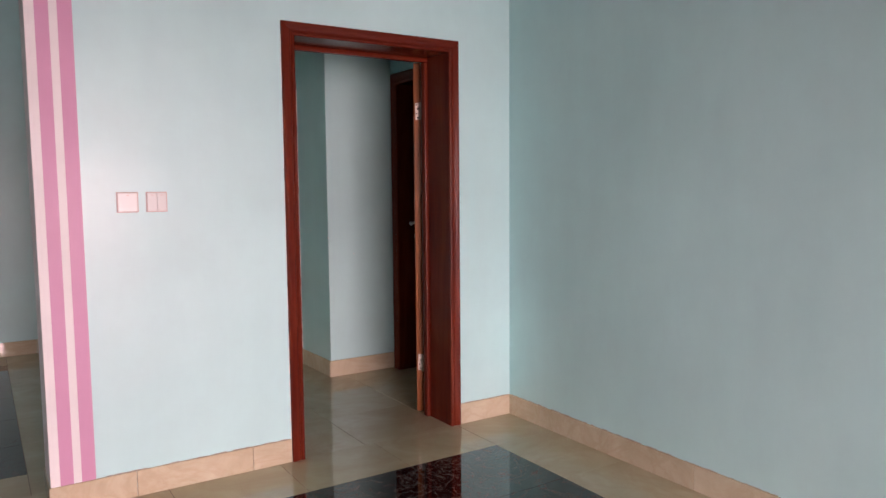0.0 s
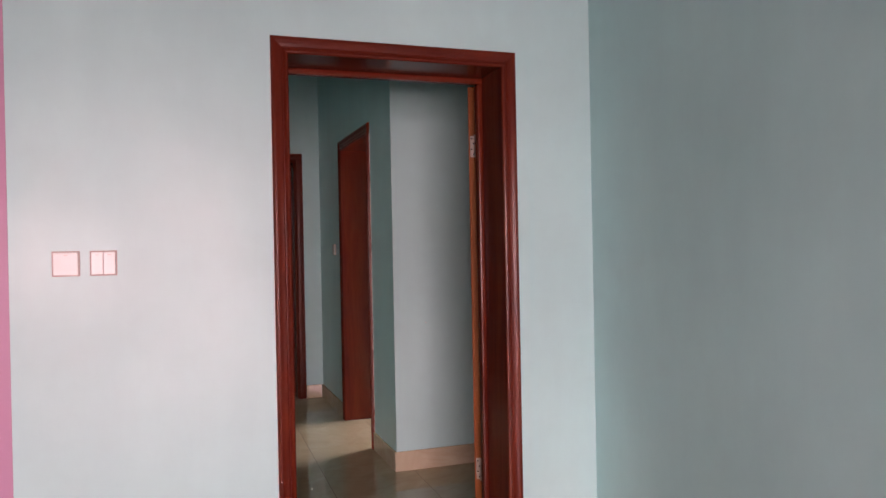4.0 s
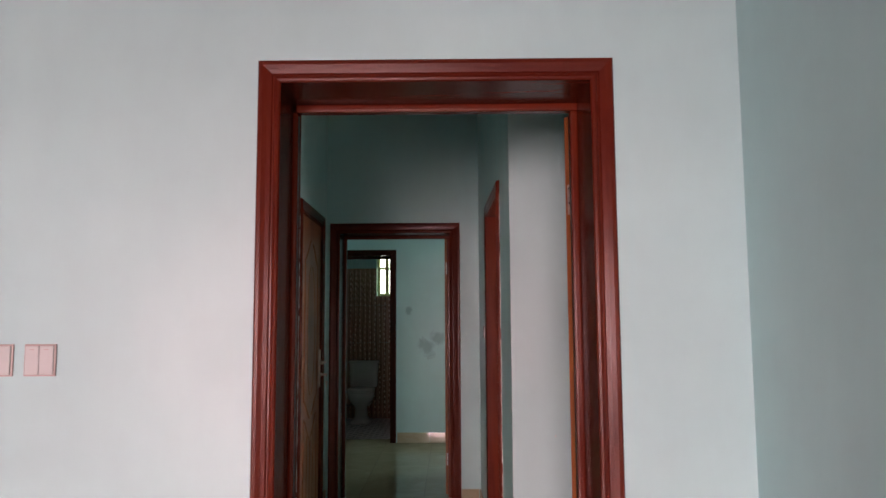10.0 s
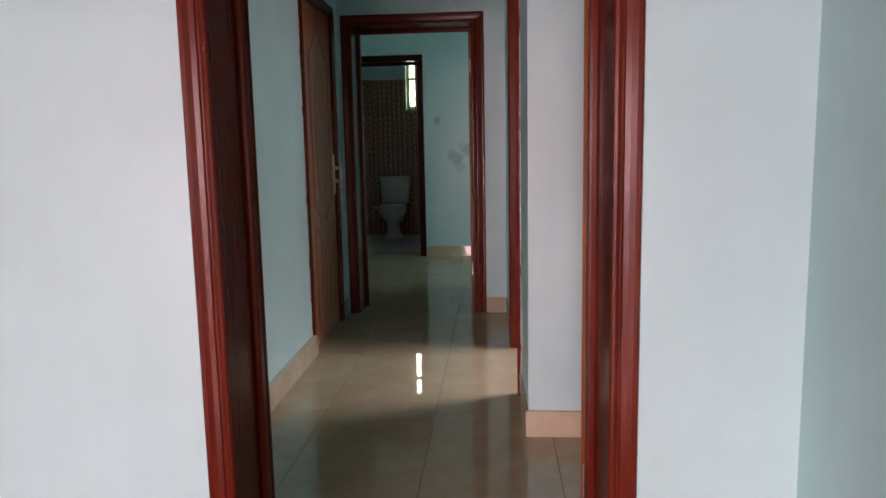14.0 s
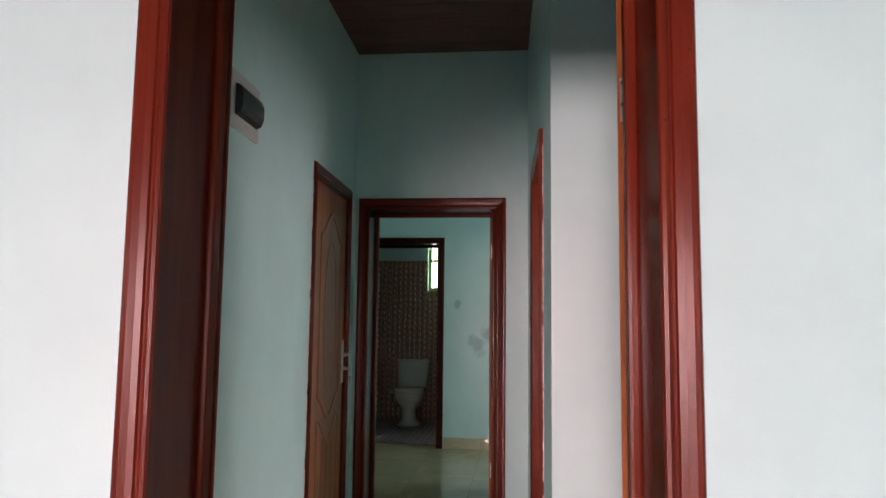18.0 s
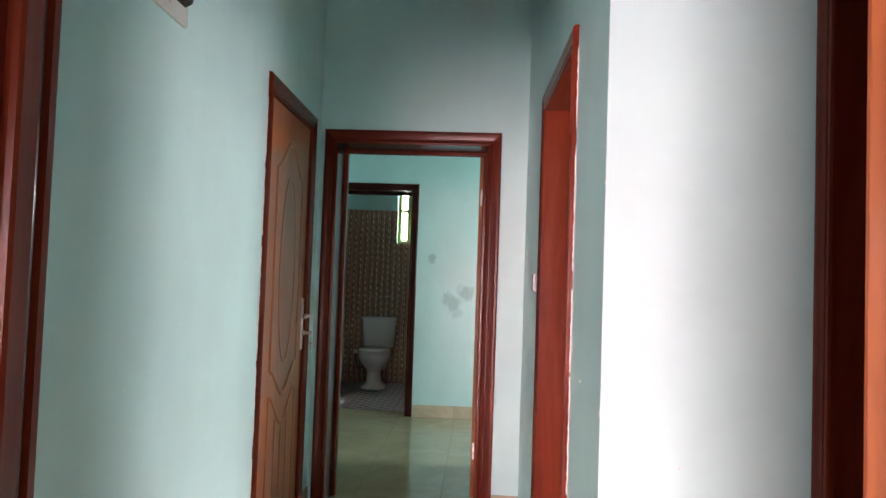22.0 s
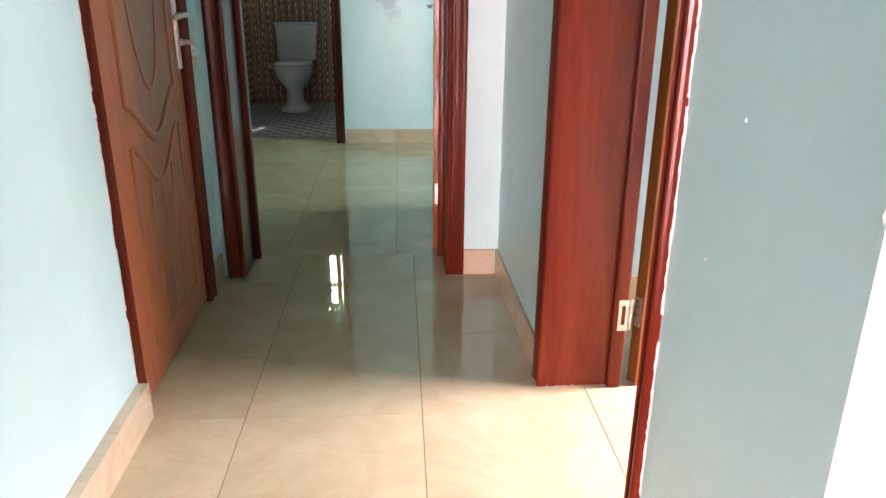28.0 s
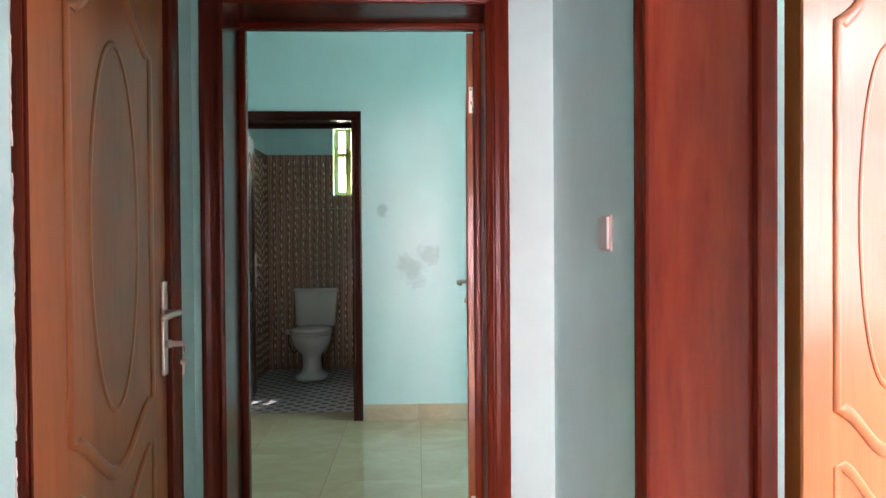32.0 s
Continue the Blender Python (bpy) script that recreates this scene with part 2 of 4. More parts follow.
plastic_dim = plain("switch_frame_plastic", (0.50, 0.42, 0.40), 0.4, 0, 20, 0.02)
smoked = plain("smoked_cover", (0.035, 0.04, 0.045), 0.15, 0, 20, 0.1)
window_paint = plain("olive_window_frame", (0.34, 0.40, 0.16), 0.4, 0.2)
lime_wash = plain("outer_wall_render", (0.6, 0.58, 0.52), 0.9, 0, 10, 0.1)


def ceiling_material():
    m, ns, ls, b = mat("dark_plank_ceiling")
    n = noise_tex(ns, ls, 2.0, 6, world_coords(ns, ls, (1.2, 14, 14)), 0.6, 0.6)
    r = ramp(ns, [(0.3, (0.060, 0.017, 0.013)), (0.7, (0.13, 0.040, 0.031))])
    ls.new(n.outputs[0], r.inputs[0])
    ls.new(r.outputs[0], b.inputs["Base Color"])
    b.inputs["Roughness"].default_value = 0.35
    bump(ns, ls, b, n.outputs[0], 0.2, 0.002)
    return m


def brown_tile_material():
    """Brown bathroom tile with upright wavy stripes and rows of embossed lozenges."""
    m, ns, ls, b = mat("brown_wavy_tile")
    c = world_coords(ns, ls)
    sep = ns.new("ShaderNodeSeparateXYZ")
    ls.new(c, sep.inputs[0])
    side = math_node(ns, ls, "ADD", sep.outputs[0], sep.outputs[1])
    wob = noise_tex(ns, ls, 3.0, 3, world_coords(ns, ls, (1, 1, 1.6)))
    s = math_node(ns, ls, "ADD", side, math_node(ns, ls, "MULTIPLY", wob.outputs[0], 0.05))
    stripe = math_node(ns, ls, "SINE", math_node(ns, ls, "MULTIPLY", s, 250.0))
    stripe2 = math_node(ns, ls, "SINE", math_node(ns, ls, "MULTIPLY", s, 97.0))
    r = ramp(ns, [(0.15, (0.20, 0.098, 0.062)), (0.55, (0.36, 0.205, 0.140)), (0.9, (0.52, 0.34, 0.245))])
    ls.new(math_node(ns, ls, "ADD", math_node(ns, ls, "MULTIPLY", math_node(ns, ls, "ADD", stripe, stripe2), 0.2), 0.5), r.inputs[0])
    ls.new(r.outputs[0], b.inputs["Base Color"])
    b.inputs["Roughness"].default_value = 0.12
    up = math_node(ns, ls, "SINE", math_node(ns, ls, "MULTIPLY", sep.outputs[2], 68.0))
    row = math_node(ns, ls, "SINE", math_node(ns, ls, "MULTIPLY", s, 78.0))
    lump = math_node(ns, ls, "MULTIPLY", up, math_node(ns, ls, "MAXIMUM", row, 0.0))
    b1 = bump(ns, ls, b, lump, 0.6, 0.006)
    bump(ns, ls, b, stripe, 0.2, 0.0015, b1)
    return m


def mosaic_material():
    """White tile with dark blue-grey rounded spots set on the diagonal."""
    m, ns, ls, b = mat("spotted_bathroom_tile")
    c = world_coords(ns, ls, (10.5, 10.5, 10.5), 0.785)
    v = ns.new("ShaderNodeVectorMath")
    v.operation = "FRACTION"
    ls.new(c, v.inputs[0])
    d = ns.new("ShaderNodeVectorMath")
    d.operation = "SUBTRACT"
    ls.new(v.outputs[0], d.inputs[0])
    d.inputs[1].default_value = (0.5, 0.5, 0.0)
    f = ns.new("ShaderNodeVectorMath")
    f.operation = "MULTIPLY"
    ls.new(d.outputs[0], f.inputs[0])
    f.inputs[1].default_value = (1, 1, 0)
    le = ns.new("ShaderNodeVectorMath")
    le.operation = "LENGTH"
    ls.new(f.outputs[0], le.inputs[0])
    r = ramp(ns, [(0.31, (0.03, 0.042, 0.07)), (0.37, (0.52, 0.53, 0.55))])
    ls.new(le.outputs["Value"], r.inputs[0])
    ls.new(r.outputs[0], b.inputs["Base Color"])
    b.inputs["Roughness"].default_value = 0.3
    return m


def glass_material():
    m, ns, ls, b = mat("window_glass")
    b.inputs["Transmission Weight"].default_value = 1.0
    b.inputs["Roughness"].default_value = 0.0
    b.inputs["IOR"].default_value = 1.1
    return m


def ground_material():
    m, ns, ls, b = mat("red_earth_and_grass")
    n = noise_tex(ns, ls, 0.6, 6, world_coords(ns, ls))
    r = ramp(ns, [(0.4, (0.10, 0.14, 0.05)), (0.6, (0.28, 0.19, 0.12))])
    ls.new(n.outputs[0], r.inputs[0])
    ls.new(r.outputs[0], b.inputs["Base Color"])
    b.inputs["Roughness"].default_value = 0.95
    return m


ceiling_wood = ceiling_material()
# Pale metallic colour that puts glints on the embossed tile dashes.
glint_pale = plain("glint_glaze", (0.86, 0.74, 0.62), 0.3, 0.7, 30, 0.2)
brown_tile = brown_tile_material()
mosaic = mosaic_material()
glass = glass_material()
earth = ground_material()

# ---- mesh helpers ----
def add_box(bm, x0, x1, y0, y1, z0, z1, bevel=0.0, seg=1):
    vs = [bm.verts.new((x, y, z)) for x in (x0, x1) for y in (y0, y1) for z in (z0, z1)]
    fs = [bm.faces.new([vs[i] for i in q]) for q in ((0, 1, 3, 2), (4, 6, 7, 5), (0, 4, 5, 1), (2, 3, 7, 6), (0, 2, 6, 4), (1, 5, 7, 3))]
    if bevel:
        es = list({e for f in fs for e in f.edges})
        bmesh.ops.bevel(bm, geom=es, offset=bevel, segments=seg, affect="EDGES", profile=0.6)
    return vs


def box(x0, x1, y0, y1, z0, z1, bevel=0.0, seg=1):
    bm = bmesh.new()
    add_box(bm, x0, x1, y0, y1, z0, z1, bevel, seg)
    return bm


def finish(bm, name, material, smooth=False):
    bmesh.ops.recalc_face_normals(bm, faces=bm.faces)
    me = bpy.data.meshes.new(name)
    bm.to_mesh(me)
    bm.free()
    me.materials.append(material)
    if smooth:
        for p in me.polygons:
            p.use_smooth = True
    return me


def part(name, bm, material, parent=None, label="", smooth=False):
    ob = new(name, finish(bm, name, material, smooth))
    if parent is not None:
        ob.parent = parent
    if label:
        tagged(ob, label)
    return ob


def thing(name, m, label, category, group="", kind=""):
    ob = new(name)
    ob.empty_display_size = 0.1
    ob.matrix_world = m
    return tagged(ob, label, category, group, kind)


def loft(rings, cap=True, n=24):
    """A skin over level rings (cx, cy, z, rx, ry, power)."""
    bm = bmesh.new()
    loops = []
    for cx, cy, z, rx, ry, p in rings:
        loop = []
        for i in range(n):
            a = 2 * math.pi * i / n
            c, s = math.cos(a), math.sin(a)
            loop.append(bm.verts.new((cx + rx * math.copysign(abs(c) ** (2 / p), c), cy + ry * math.copysign(abs(s) ** (2 / p), s), z)))
        loops.append(loop)
    for a, b in zip(loops, loops[1:]):
        for i in range(n):
            bm.faces.new((a[i], a[(i + 1) % n], b[(i + 1) % n], b[i]))
    if cap:
        bm.faces.new(loops[0][::-1])
        bm.faces.new(loops[-1])
    return bm


def tube(bm, pts, r, n=8, closed=False, flat=1.0, normal=(0, 0, 1)):
    """A round bead along points."""
    pts = [Vector(p) for p in pts]
    rings = []
    m = len(pts)
    for i, p in enumerate(pts):
        a = pts[(i - 1) % m] if closed or i else p
        b = pts[(i + 1) % m] if closed or i < m - 1 else p
        t = (b - a).normalized()
        nn = Vector(normal)
        nn = nn - t * nn.dot(t)
        nn.normalize()
        s = t.cross(nn)
        rings.append([bm.verts.new(p + s * r * math.cos(2 * math.pi * k / n) + nn * r * flat * math.sin(2 * math.pi * k / n)) for k in range(n)])
    pairs = list(zip(rings, rings[1:])) + ([(rings[-1], rings[0])] if closed else [])
    for a, b in pairs:
        for k in range(n):
            bm.faces.new((a[k], a[(k + 1) % n], b[(k + 1) % n], b[k]))
    if not closed:
        bm.faces.new(rings[0][::-1])
        bm.faces.new(rings[-1])


# ---- plan ----
T = 0.26                      # wall thickness
WY, RX, RL = 3.955, 3.322, 3.293   # living room: door wall, side wall; the lobby's side wall
CL, CR = 1.552, 2.787         # corridor walls
LY = 5.300                    # wall across the lobby
EY = 7.590                    # corridor's end wall
BY, FY = 10.361, 12.45        # bedroom's far wall, bathroom's far wall
H = 3.165
X0, Y0 = -3.0, -3.0           # living room's far corners
R3X, R3Y = 4.6, 7.26           # side room
BX = 5.0                      # bedroom's window wall


def wall(name, along, at, thick, a0, a1, openings, material, label):
    """An upright wall: along 'x' or 'y' from a0 to a1, faces at at and at + thick; openings (b0, b1, z0, z1)."""
    bm = bmesh.new()
    cuts = sorted({a0, a1, *[o[0] for o in openings], *[o[1] for o in openings]})
    for b0, b1 in zip(cuts, cuts[1:]):
        z = 0.0
        for o in sorted([o for o in openings if o[0] <= b0 + 1e-6 and o[1] >= b1 - 1e-6], key=lambda o: o[2]):
            if o[2] > z + 1e-6:
                seg(bm, along, at, thick, b0, b1, z, o[2])
            z = o[3]
        if z < H:
            seg(bm, along, at, thick, b0, b1, z, H)
    bmesh.ops.remove_doubles(bm, verts=bm.verts, dist=1e-5)
    ob = part(name, bm, material)
    return tagged(ob, label, "wall", kind="structure")


SLANT = Matrix.Translation((CR, LY, 0)) @ Matrix.Rotation(radians(1.3), 4, "Z") @ Matrix.Translation((-CR, -LY, 0))   # the corridor is a little out of square
SLANT_L = Matrix.Translation((CL, EY, 0)) @ Matrix.Rotation(radians(0.6), 4, "Z") @ Matrix.Translation((-CL, -EY, 0))


def seg(bm, along, at, thick, b0, b1, z0, z1):
    lo, hi = min(at, at + thick), max(at, at + thick)
    if along == "x":
        add_box(bm, b0, b1, lo, hi, z0, z1)
    else:
        add_box(bm, lo, hi, b0, b1, z0, z1)


D1 = (2.042, 2.904, 2.042)
D2 = (1.656, 2.509, 2.057)
D3 = (5.833, 6.633, 2.043)
D4 = (6.544, 7.330, 2.079)
D5 = (4.370, 5.195, 2.050)
DB = (0.955, 1.822, 2.130)
J = 0.03                      # jamb board
MW = "mint-painted plaster wall with faint roller marks"
wall("wall_door", "x", WY, T, 0.945, RX + T, [(D1[0] - J, D1[1] + J, 0, D1[2] + J)], paint_mint, "pale mint-painted wall with the doorway to the corridor")
wall("wall_side", "y", RX, T, Y0 - T, WY, [], paint_mint, "pale mint-painted blank side wall of the living room")
wall("wall_side_lobby", "y", RL, T, WY + T, LY, [(D5[0] - J, D5[1] + J, 0, D5[2] + J)], paint_mint, MW)
wall("wall_lobby", "x", LY, T, CR, RX + 1.6 + T, [], paint_mint, "pale mint wall across the lobby, catching daylight")
wall("wall_corridor_right", "y", CR, T, LY + 0.004, EY + T, [(D3[0] - J, D3[1] + J, 0, D3[2] + J)], paint_mint, MW).matrix_world = SLANT
wall("wall_corridor_left", "y", CL - T, T, WY + T + 0.01, EY + T, [(D4[0] - J, D4[1] + J, 0, D4[2] + J)], paint_mint, MW).matrix_world = SLANT_L
wall("wall_corridor_end", "x", EY, T, CL - 0.02, CR, [(D2[0] - J, D2[1] + J, 0, D2[2] + J)], paint_mint, MW)
wall("wall_bedroom_left", "y", -1.0 - T, T, EY + T, BY, [], paint_mint, MW)
wall("wall_side_room_far", "x", R3Y, T, CR + T - 0.06, R3X + T, [], paint_mint, MW)
wall("wall_bedroom_near", "x", EY, T, CR + T - 0.06, BX + T, [], paint_mint, MW)
wall("wall_bedroom_near_left", "x", EY, T, -1.0 - T, CL - T - 0.02, [], paint_mint, MW)
wall("wall_bedroom_far", "x", BY, T, -1.0 - T, BX + T, [(DB[0] - J, DB[1] + J, 0, DB[2] + J)], paint_bed, "mint-painted bedroom wall with damp grey stains")
wall("wall_bedroom_window", "y", BX, T, EY + T, BY, [(8.6, 9.8, 0.9, 2.2)], paint_mint, MW)
wall("wall_bathroom_left", "y", 0.788 - T, T, BY + T, FY, [], paint_mint, "bathroom wall, mint paint above brown tiles")
wall("wall_bathroom_right", "y", 2.40, T, BY + T, FY, [], paint_mint, "bathroom wall, mint paint above brown tiles")
WB = (1.449, 1.73, 1.730, 2.42)
wall("wall_bathroom_far", "x", FY, T, 0.788 - T, 2.40 + T, [WB], paint_mint, "bathroom wall with a small high window")
wall("wall_side_room_window", "y", R3X, T, LY + T, R3Y, [(6.15, 7.03, 0.9, 2.2)], paint_mint, MW)
wall("wall_living_windows", "x", Y0 - T, T, X0, RX, [(-2.4, -0.8, 0.9, 2.2), (-0.4, 2.6, 0.12, 2.08)], paint_mint, MW)
wall("wall_living_left", "y", X0 - T, T, Y0 - T, 7.365 + T, [(5.4, 6.6, 0.9, 2.1)], paint_mint, MW)
wall("wall_dining_far", "x", 7.365, T, X0, CL - T, [], paint_mint, MW)
wall("wall_side_store", "y", RX + 1.6, T, WY + T, LY, [], paint_mint, MW)
wall("wall_store_near", "x", WY, T, RX + T, RX + 1.6 + T, [], paint_mint, MW)


def ceiling(name, x0, x1, y0, y1, step=0.2, material=None):
    """Dark tongue-and-groove boards running across, with open joints."""
    bm = bmesh.new()
    add_box(bm, x0, x1, y0, y1, H + 0.012, H + 0.15)
    y = y0
    while y < y1 - 1e-4:
        e = min(y + step, y1)
        add_box(bm, x0, x1, y + 0.003, e - 0.003, H, H + 0.012)
        y += step
    return tagged(part(name, bm, material or ceiling_wood), "unseen boarded ceiling, made white to bounce light" if material else "dark brown wood-grain boarded ceiling", "ceiling", kind="structure")


ceiling("ceiling_corridor", CL - 0.02, RX, WY + T, EY)
ceiling("ceiling_living", X0, RX, Y0, 3.95)
ceiling("ceiling_dining", X0, CL - T, WY + T, 7.365)
# Unseen ceilings here and in the bedroom act as white reflectors.
ceiling("ceiling_side_room", CR + T - 0.05, R3X, LY + T, R3Y, material=ceiling_bounce)
ceiling("ceiling_bedroom", -1.0, BX, EY + T, BY, material=ceiling_bounce)
ceiling("ceiling_bathroom", 0.788, 2.4, BY + T, FY)
ceiling("ceiling_store", RX + T, RX + 1.6, WY + T, LY)


def roof():
    bm = box(X0 - 0.6, R3X + 0.8, Y0 - 0.6, FY + 0.8, H + 0.16, H + 0.3)
    return tagged(part("roof", bm, lime_wash), "flat concrete roof slab over the bungalow", "roof", kind="structure")


roof()


def ground():
    bm = box(-400, 400, -400, 400, -0.5, -0.25)
    return tagged(part("ground", bm, earth), "bare earth and grass round the house", "ground", kind="structure")


ground()

# ---- floors ----
G = 0.513
GX, GY, GYL = 2.888, 6.497, 3.572


def tile_floor(name, x0, x1, y0, y1, gy, material, label, black=None, gx=GX, g=G):
    """A floor of grout with square tiles cut at the edges; black: the inset field (x0, x1, y0, y1)."""
    base = tagged(part(name, box(x0, x1, y0, y1, -0.12, -0.002), grout), label, "floor", kind="structure")
    made = {}

    def lay(a0, a1, b0, b1, m):
        if a1 - a0 < 0.012 or b1 - b0 < 0.012:
            return
        key = (round(a1 - a0, 3), round(b1 - b0, 3), m.name)
        if key not in made:
            w, d = (a1 - a0) / 2 - 0.0013, (b1 - b0) / 2 - (0.0003 if m is beige_tile else 0.0012)
            bm = bmesh.new()
            add_box(bm, -w, w, -d, d, -0.006, 0.0)
            top = [e for e in bm.edges if all(v.co.z > -1e-6 for v in e.verts)]
            bmesh.ops.bevel(bm, geom=top, offset=0.0004, segments=1, affect="EDGES")
            made[key] = finish(bm, "tile", m)
        ob = new("tile", made[key])
        ob.location = ((a0 + a1) / 2, (b0 + b1) / 2, 0.0)
        ob.parent = base

    def cuts(lo, hi, org, extra):
        k0 = math.floor((lo - org) / g)
        c = {lo, hi, *[e for e in extra if lo < e < hi]}
        k = k0
        while org + k * g < hi:
            v = org + k * g
            if v > lo and all(abs(v - e) > 0.05 for e in (*extra, lo, hi)):
                c.add(v)
            k += 1
        return sorted(c)

    xs = cuts(x0, x1, gx, black[:2] if black else ())
    ys = cuts(y0, y1, gy, black[2:] if black else ())
    for a0, a1 in zip(xs, xs[1:]):
        for b0, b1 in zip(ys, ys[1:]):
            inside = black and black[0] - 1e-4 <= a0 and a1 <= black[1] + 1e-4 and black[2] - 1e-4 <= b0 and b1 <= black[3] + 1e-4
            lay(a0, a1, b0, b1, black_tile if inside else material)
    return base


FL = "polished beige marbled porcelain floor tiles"
tile_floor("floor_living", X0, RX, Y0, WY, GYL, beige_tile, FL + " round a black inset field", (X0 + 0.4, 2.938, Y0 + 0.4, GYL), 2.938)
tile_floor("floor_dining", X0, CL - T, WY + T, 7.365, 7.02, beige_tile, FL + " round a black inset field", (X0 + 0.4, 0.88, 4.5, 7.02), 0.88)
tile_floor("floor_threshold_dining", X0, 0.945, WY, WY + T, 0, beige_tile, FL)
tile_floor("floor_corridor", CL - T, RX + 1.6, WY, EY + T, GY, beige_tile, FL)
tile_floor("floor_bedroom", -1.0, BX, EY + T, BY, GY, beige_tile, FL, None, 2.295)
tile_floor("floor_bathroom_threshold", DB[0] - J, DB[1] + J, BY, BY + T, GY, beige_tile, FL)
tile_floor("floor_bathroom", 0.788, 2.40, BY + T, FY, FY, mosaic, "white bathroom floor tiles with dark blue spots", None, 0.788, 0.30)


def skirting(name, along, at, out, a0, a1, start=None, t=0.012):
    """A row of skirting tiles; out: +1 or -1, the way that its face looks."""
    top = thing(name, Matrix.Identity(4), "cream marbled skirting tiles along the wall foot", "baseboard", kind="structure")
    h = 0.113
    a = a0 if start is None else start
    edges = [a0]
    while a < a1:
        if a > a0 + 0.03:
            edges.append(a)
        a += G
    if a1 - edges[-1] < 0.03 and len(edges) > 1:
        edges.pop()
    edges.append(a1)
    for b0, b1 in zip(edges, edges[1:]):
        lo, hi = (at, at + out * t) if out > 0 else (at + out * t, at)
        bm = bmesh.new()
        if along == "x":
            add_box(bm, b0 + 0.001, b1 - 0.001, lo, hi, 0.0, h, 0.0015)
        else:
            add_box(bm, lo, hi, b0 + 0.001, b1 - 0.001, 0.0, h, 0.0015)
        part("tile", bm, skirt_tile, top)
    return top


CW, CW1 = 0.078, 0.065
skirting("baseboard_door_wall", "x", WY, -1, 0.933, D1[0] - CW1, 1.27)
skirting("baseboard_door_wall_right", "x", WY, -1, D1[1] + CW1, RX)
skirting("baseboard_wall_end", "y", 0.945, -1, WY - 0.012, WY + T)
skirting("baseboard_side", "y", RX, -1, Y0, WY - 0.012)
skirting("baseboard_lobby", "x", LY, -1, CR - 0.012, RL)
skirting("baseboard_corridor_right_near", "y", CR, -1, LY, D3[0] - CW / 2).matrix_world = SLANT
skirting("baseboard_corridor_right_far", "y", CR, -1, D3[1] + CW, EY).matrix_world = SLANT
skirting("baseboard_corridor_left_near", "y", CL, 1, WY + T, D4[0] - 0.03, None, 0.034).matrix_world = SLANT_L
skirting("baseboard_corridor_left_far", "y", CL, 1, D4[1] + CW, EY - 0.012).matrix_world = SLANT_L
skirting("baseboard_end_right", "x", EY, -1, D2[1] + CW, CR - 0.066)
skirting("baseboard_bedroom_far", "x", BY, -1, DB[1] + CW, BX, 2.270)
skirting("baseboard_side_room", "x", R3Y, -1, CR + T - 0.03, R3X)
skirting("baseboard_dining", "x", 7.365, -1, X0, CL - T)
skirting("baseboard_dining_right", "y", CL - T, -1, WY + T, 7.443)

# ---- doors ----
CASING = [(0, 0), (0, .011), (.004, .016), (.012, .018), (.019, .015), (.022, .009), (.027, .009), (.031, .013), (.045, .015), (.060, .019), (.070, .019), (.0745, .016), (.078, .010), (.078, 0)]


def casing(parent, u0, u1, h, v, out, wl=1.0, wr=1.0, woods=None, wt=1.0):
    """Moulded architrave round an opening, mitred; at depth v, looking the way out (-1 front, +1 back)."""
    for name, stations in (("casing_upright", "L"), ("casing_head", "T"), ("casing_upright", "R")):
        bm = bmesh.new()
        a_ring, b_ring = [], []
        for a, b in CASING:
            y = v + out * b
            l, r = u0 - a * wl, u1 + a * wr
            if stations == "L":
                pa, pb = (l, y, 0), (l, y, h + a * wt)
            elif stations == "R":
                pa, pb = (r, y, 0), (r, y, h + a * wt)
            else:
                pa, pb = (l, y, h + a * wt), (r, y, h + a * wt)
            a_ring.append(bm.verts.new(pa))
            b_ring.append(bm.verts.new(pb))
        n = len(CASING)
        for i in range(n):
            bm.faces.new((a_ring[i], a_ring[(i + 1) % n], b_ring[(i + 1) % n], b_ring[i]))
        bm.faces.new(a_ring)
        bm.faces.new(b_ring[::-1])
        up, level = woods or (mahog_v, mahog_h)
        part(name, bm, level if stations == "T" else up, parent)


def frame_set(name, m, u0, u1, h, label, stop_at="back", wl=1.0, wr=1.0, woods=None, wt=1.0, reveal=0.0, back=True):
    """A door frame in a wall: architraves, jamb boards and rounded stops. Local x across, y into the wall."""
    d = thing(name, m, label, "door", kind="structure")
    up, level = woods or (mahog_v, mahog_h)
    casing(d, u0, u1, h, 0.0, -1, wl, wr, woods, wt)
    if back:
        casing(d, u0, u1, h, T, 1, woods=woods)
    a, b = 0.0, T if back else T - 0.014
    part("jamb", box(u0 - J + 0.002, u0 - reveal, a, b, 0, h), up, d)
    part("jamb", box(u1, u1 + J - 0.002, a, b, 0, h), up, d)
    part("head_jamb", box(u0 - J + 0.002, u1 + J - 0.002, a, b, h, h + J - 0.002), level, d)
    s0, s1 = {"back": (T - 0.056, T - 0.014), "end": (T - 0.060, T - 0.016), "front": (0.046, 0.086)}[stop_at]
    w = 0.022
    part("door_stop", box(u0 - 0.004 - reveal, u0 + w - 1.6 * reveal, s0, s1, 0, h - w, 0.008, 2), up, d, smooth=False)
    part("door_stop", box(u1 - w, u1 + 0.004, s0, s1, 0, h - w, 0.008, 2), up, d)
    part("head_stop", box(u0 - 0.004, u1 + 0.004, s0, s1, h - w, h + 0.004, 0.008, 2), level, d)
    return d


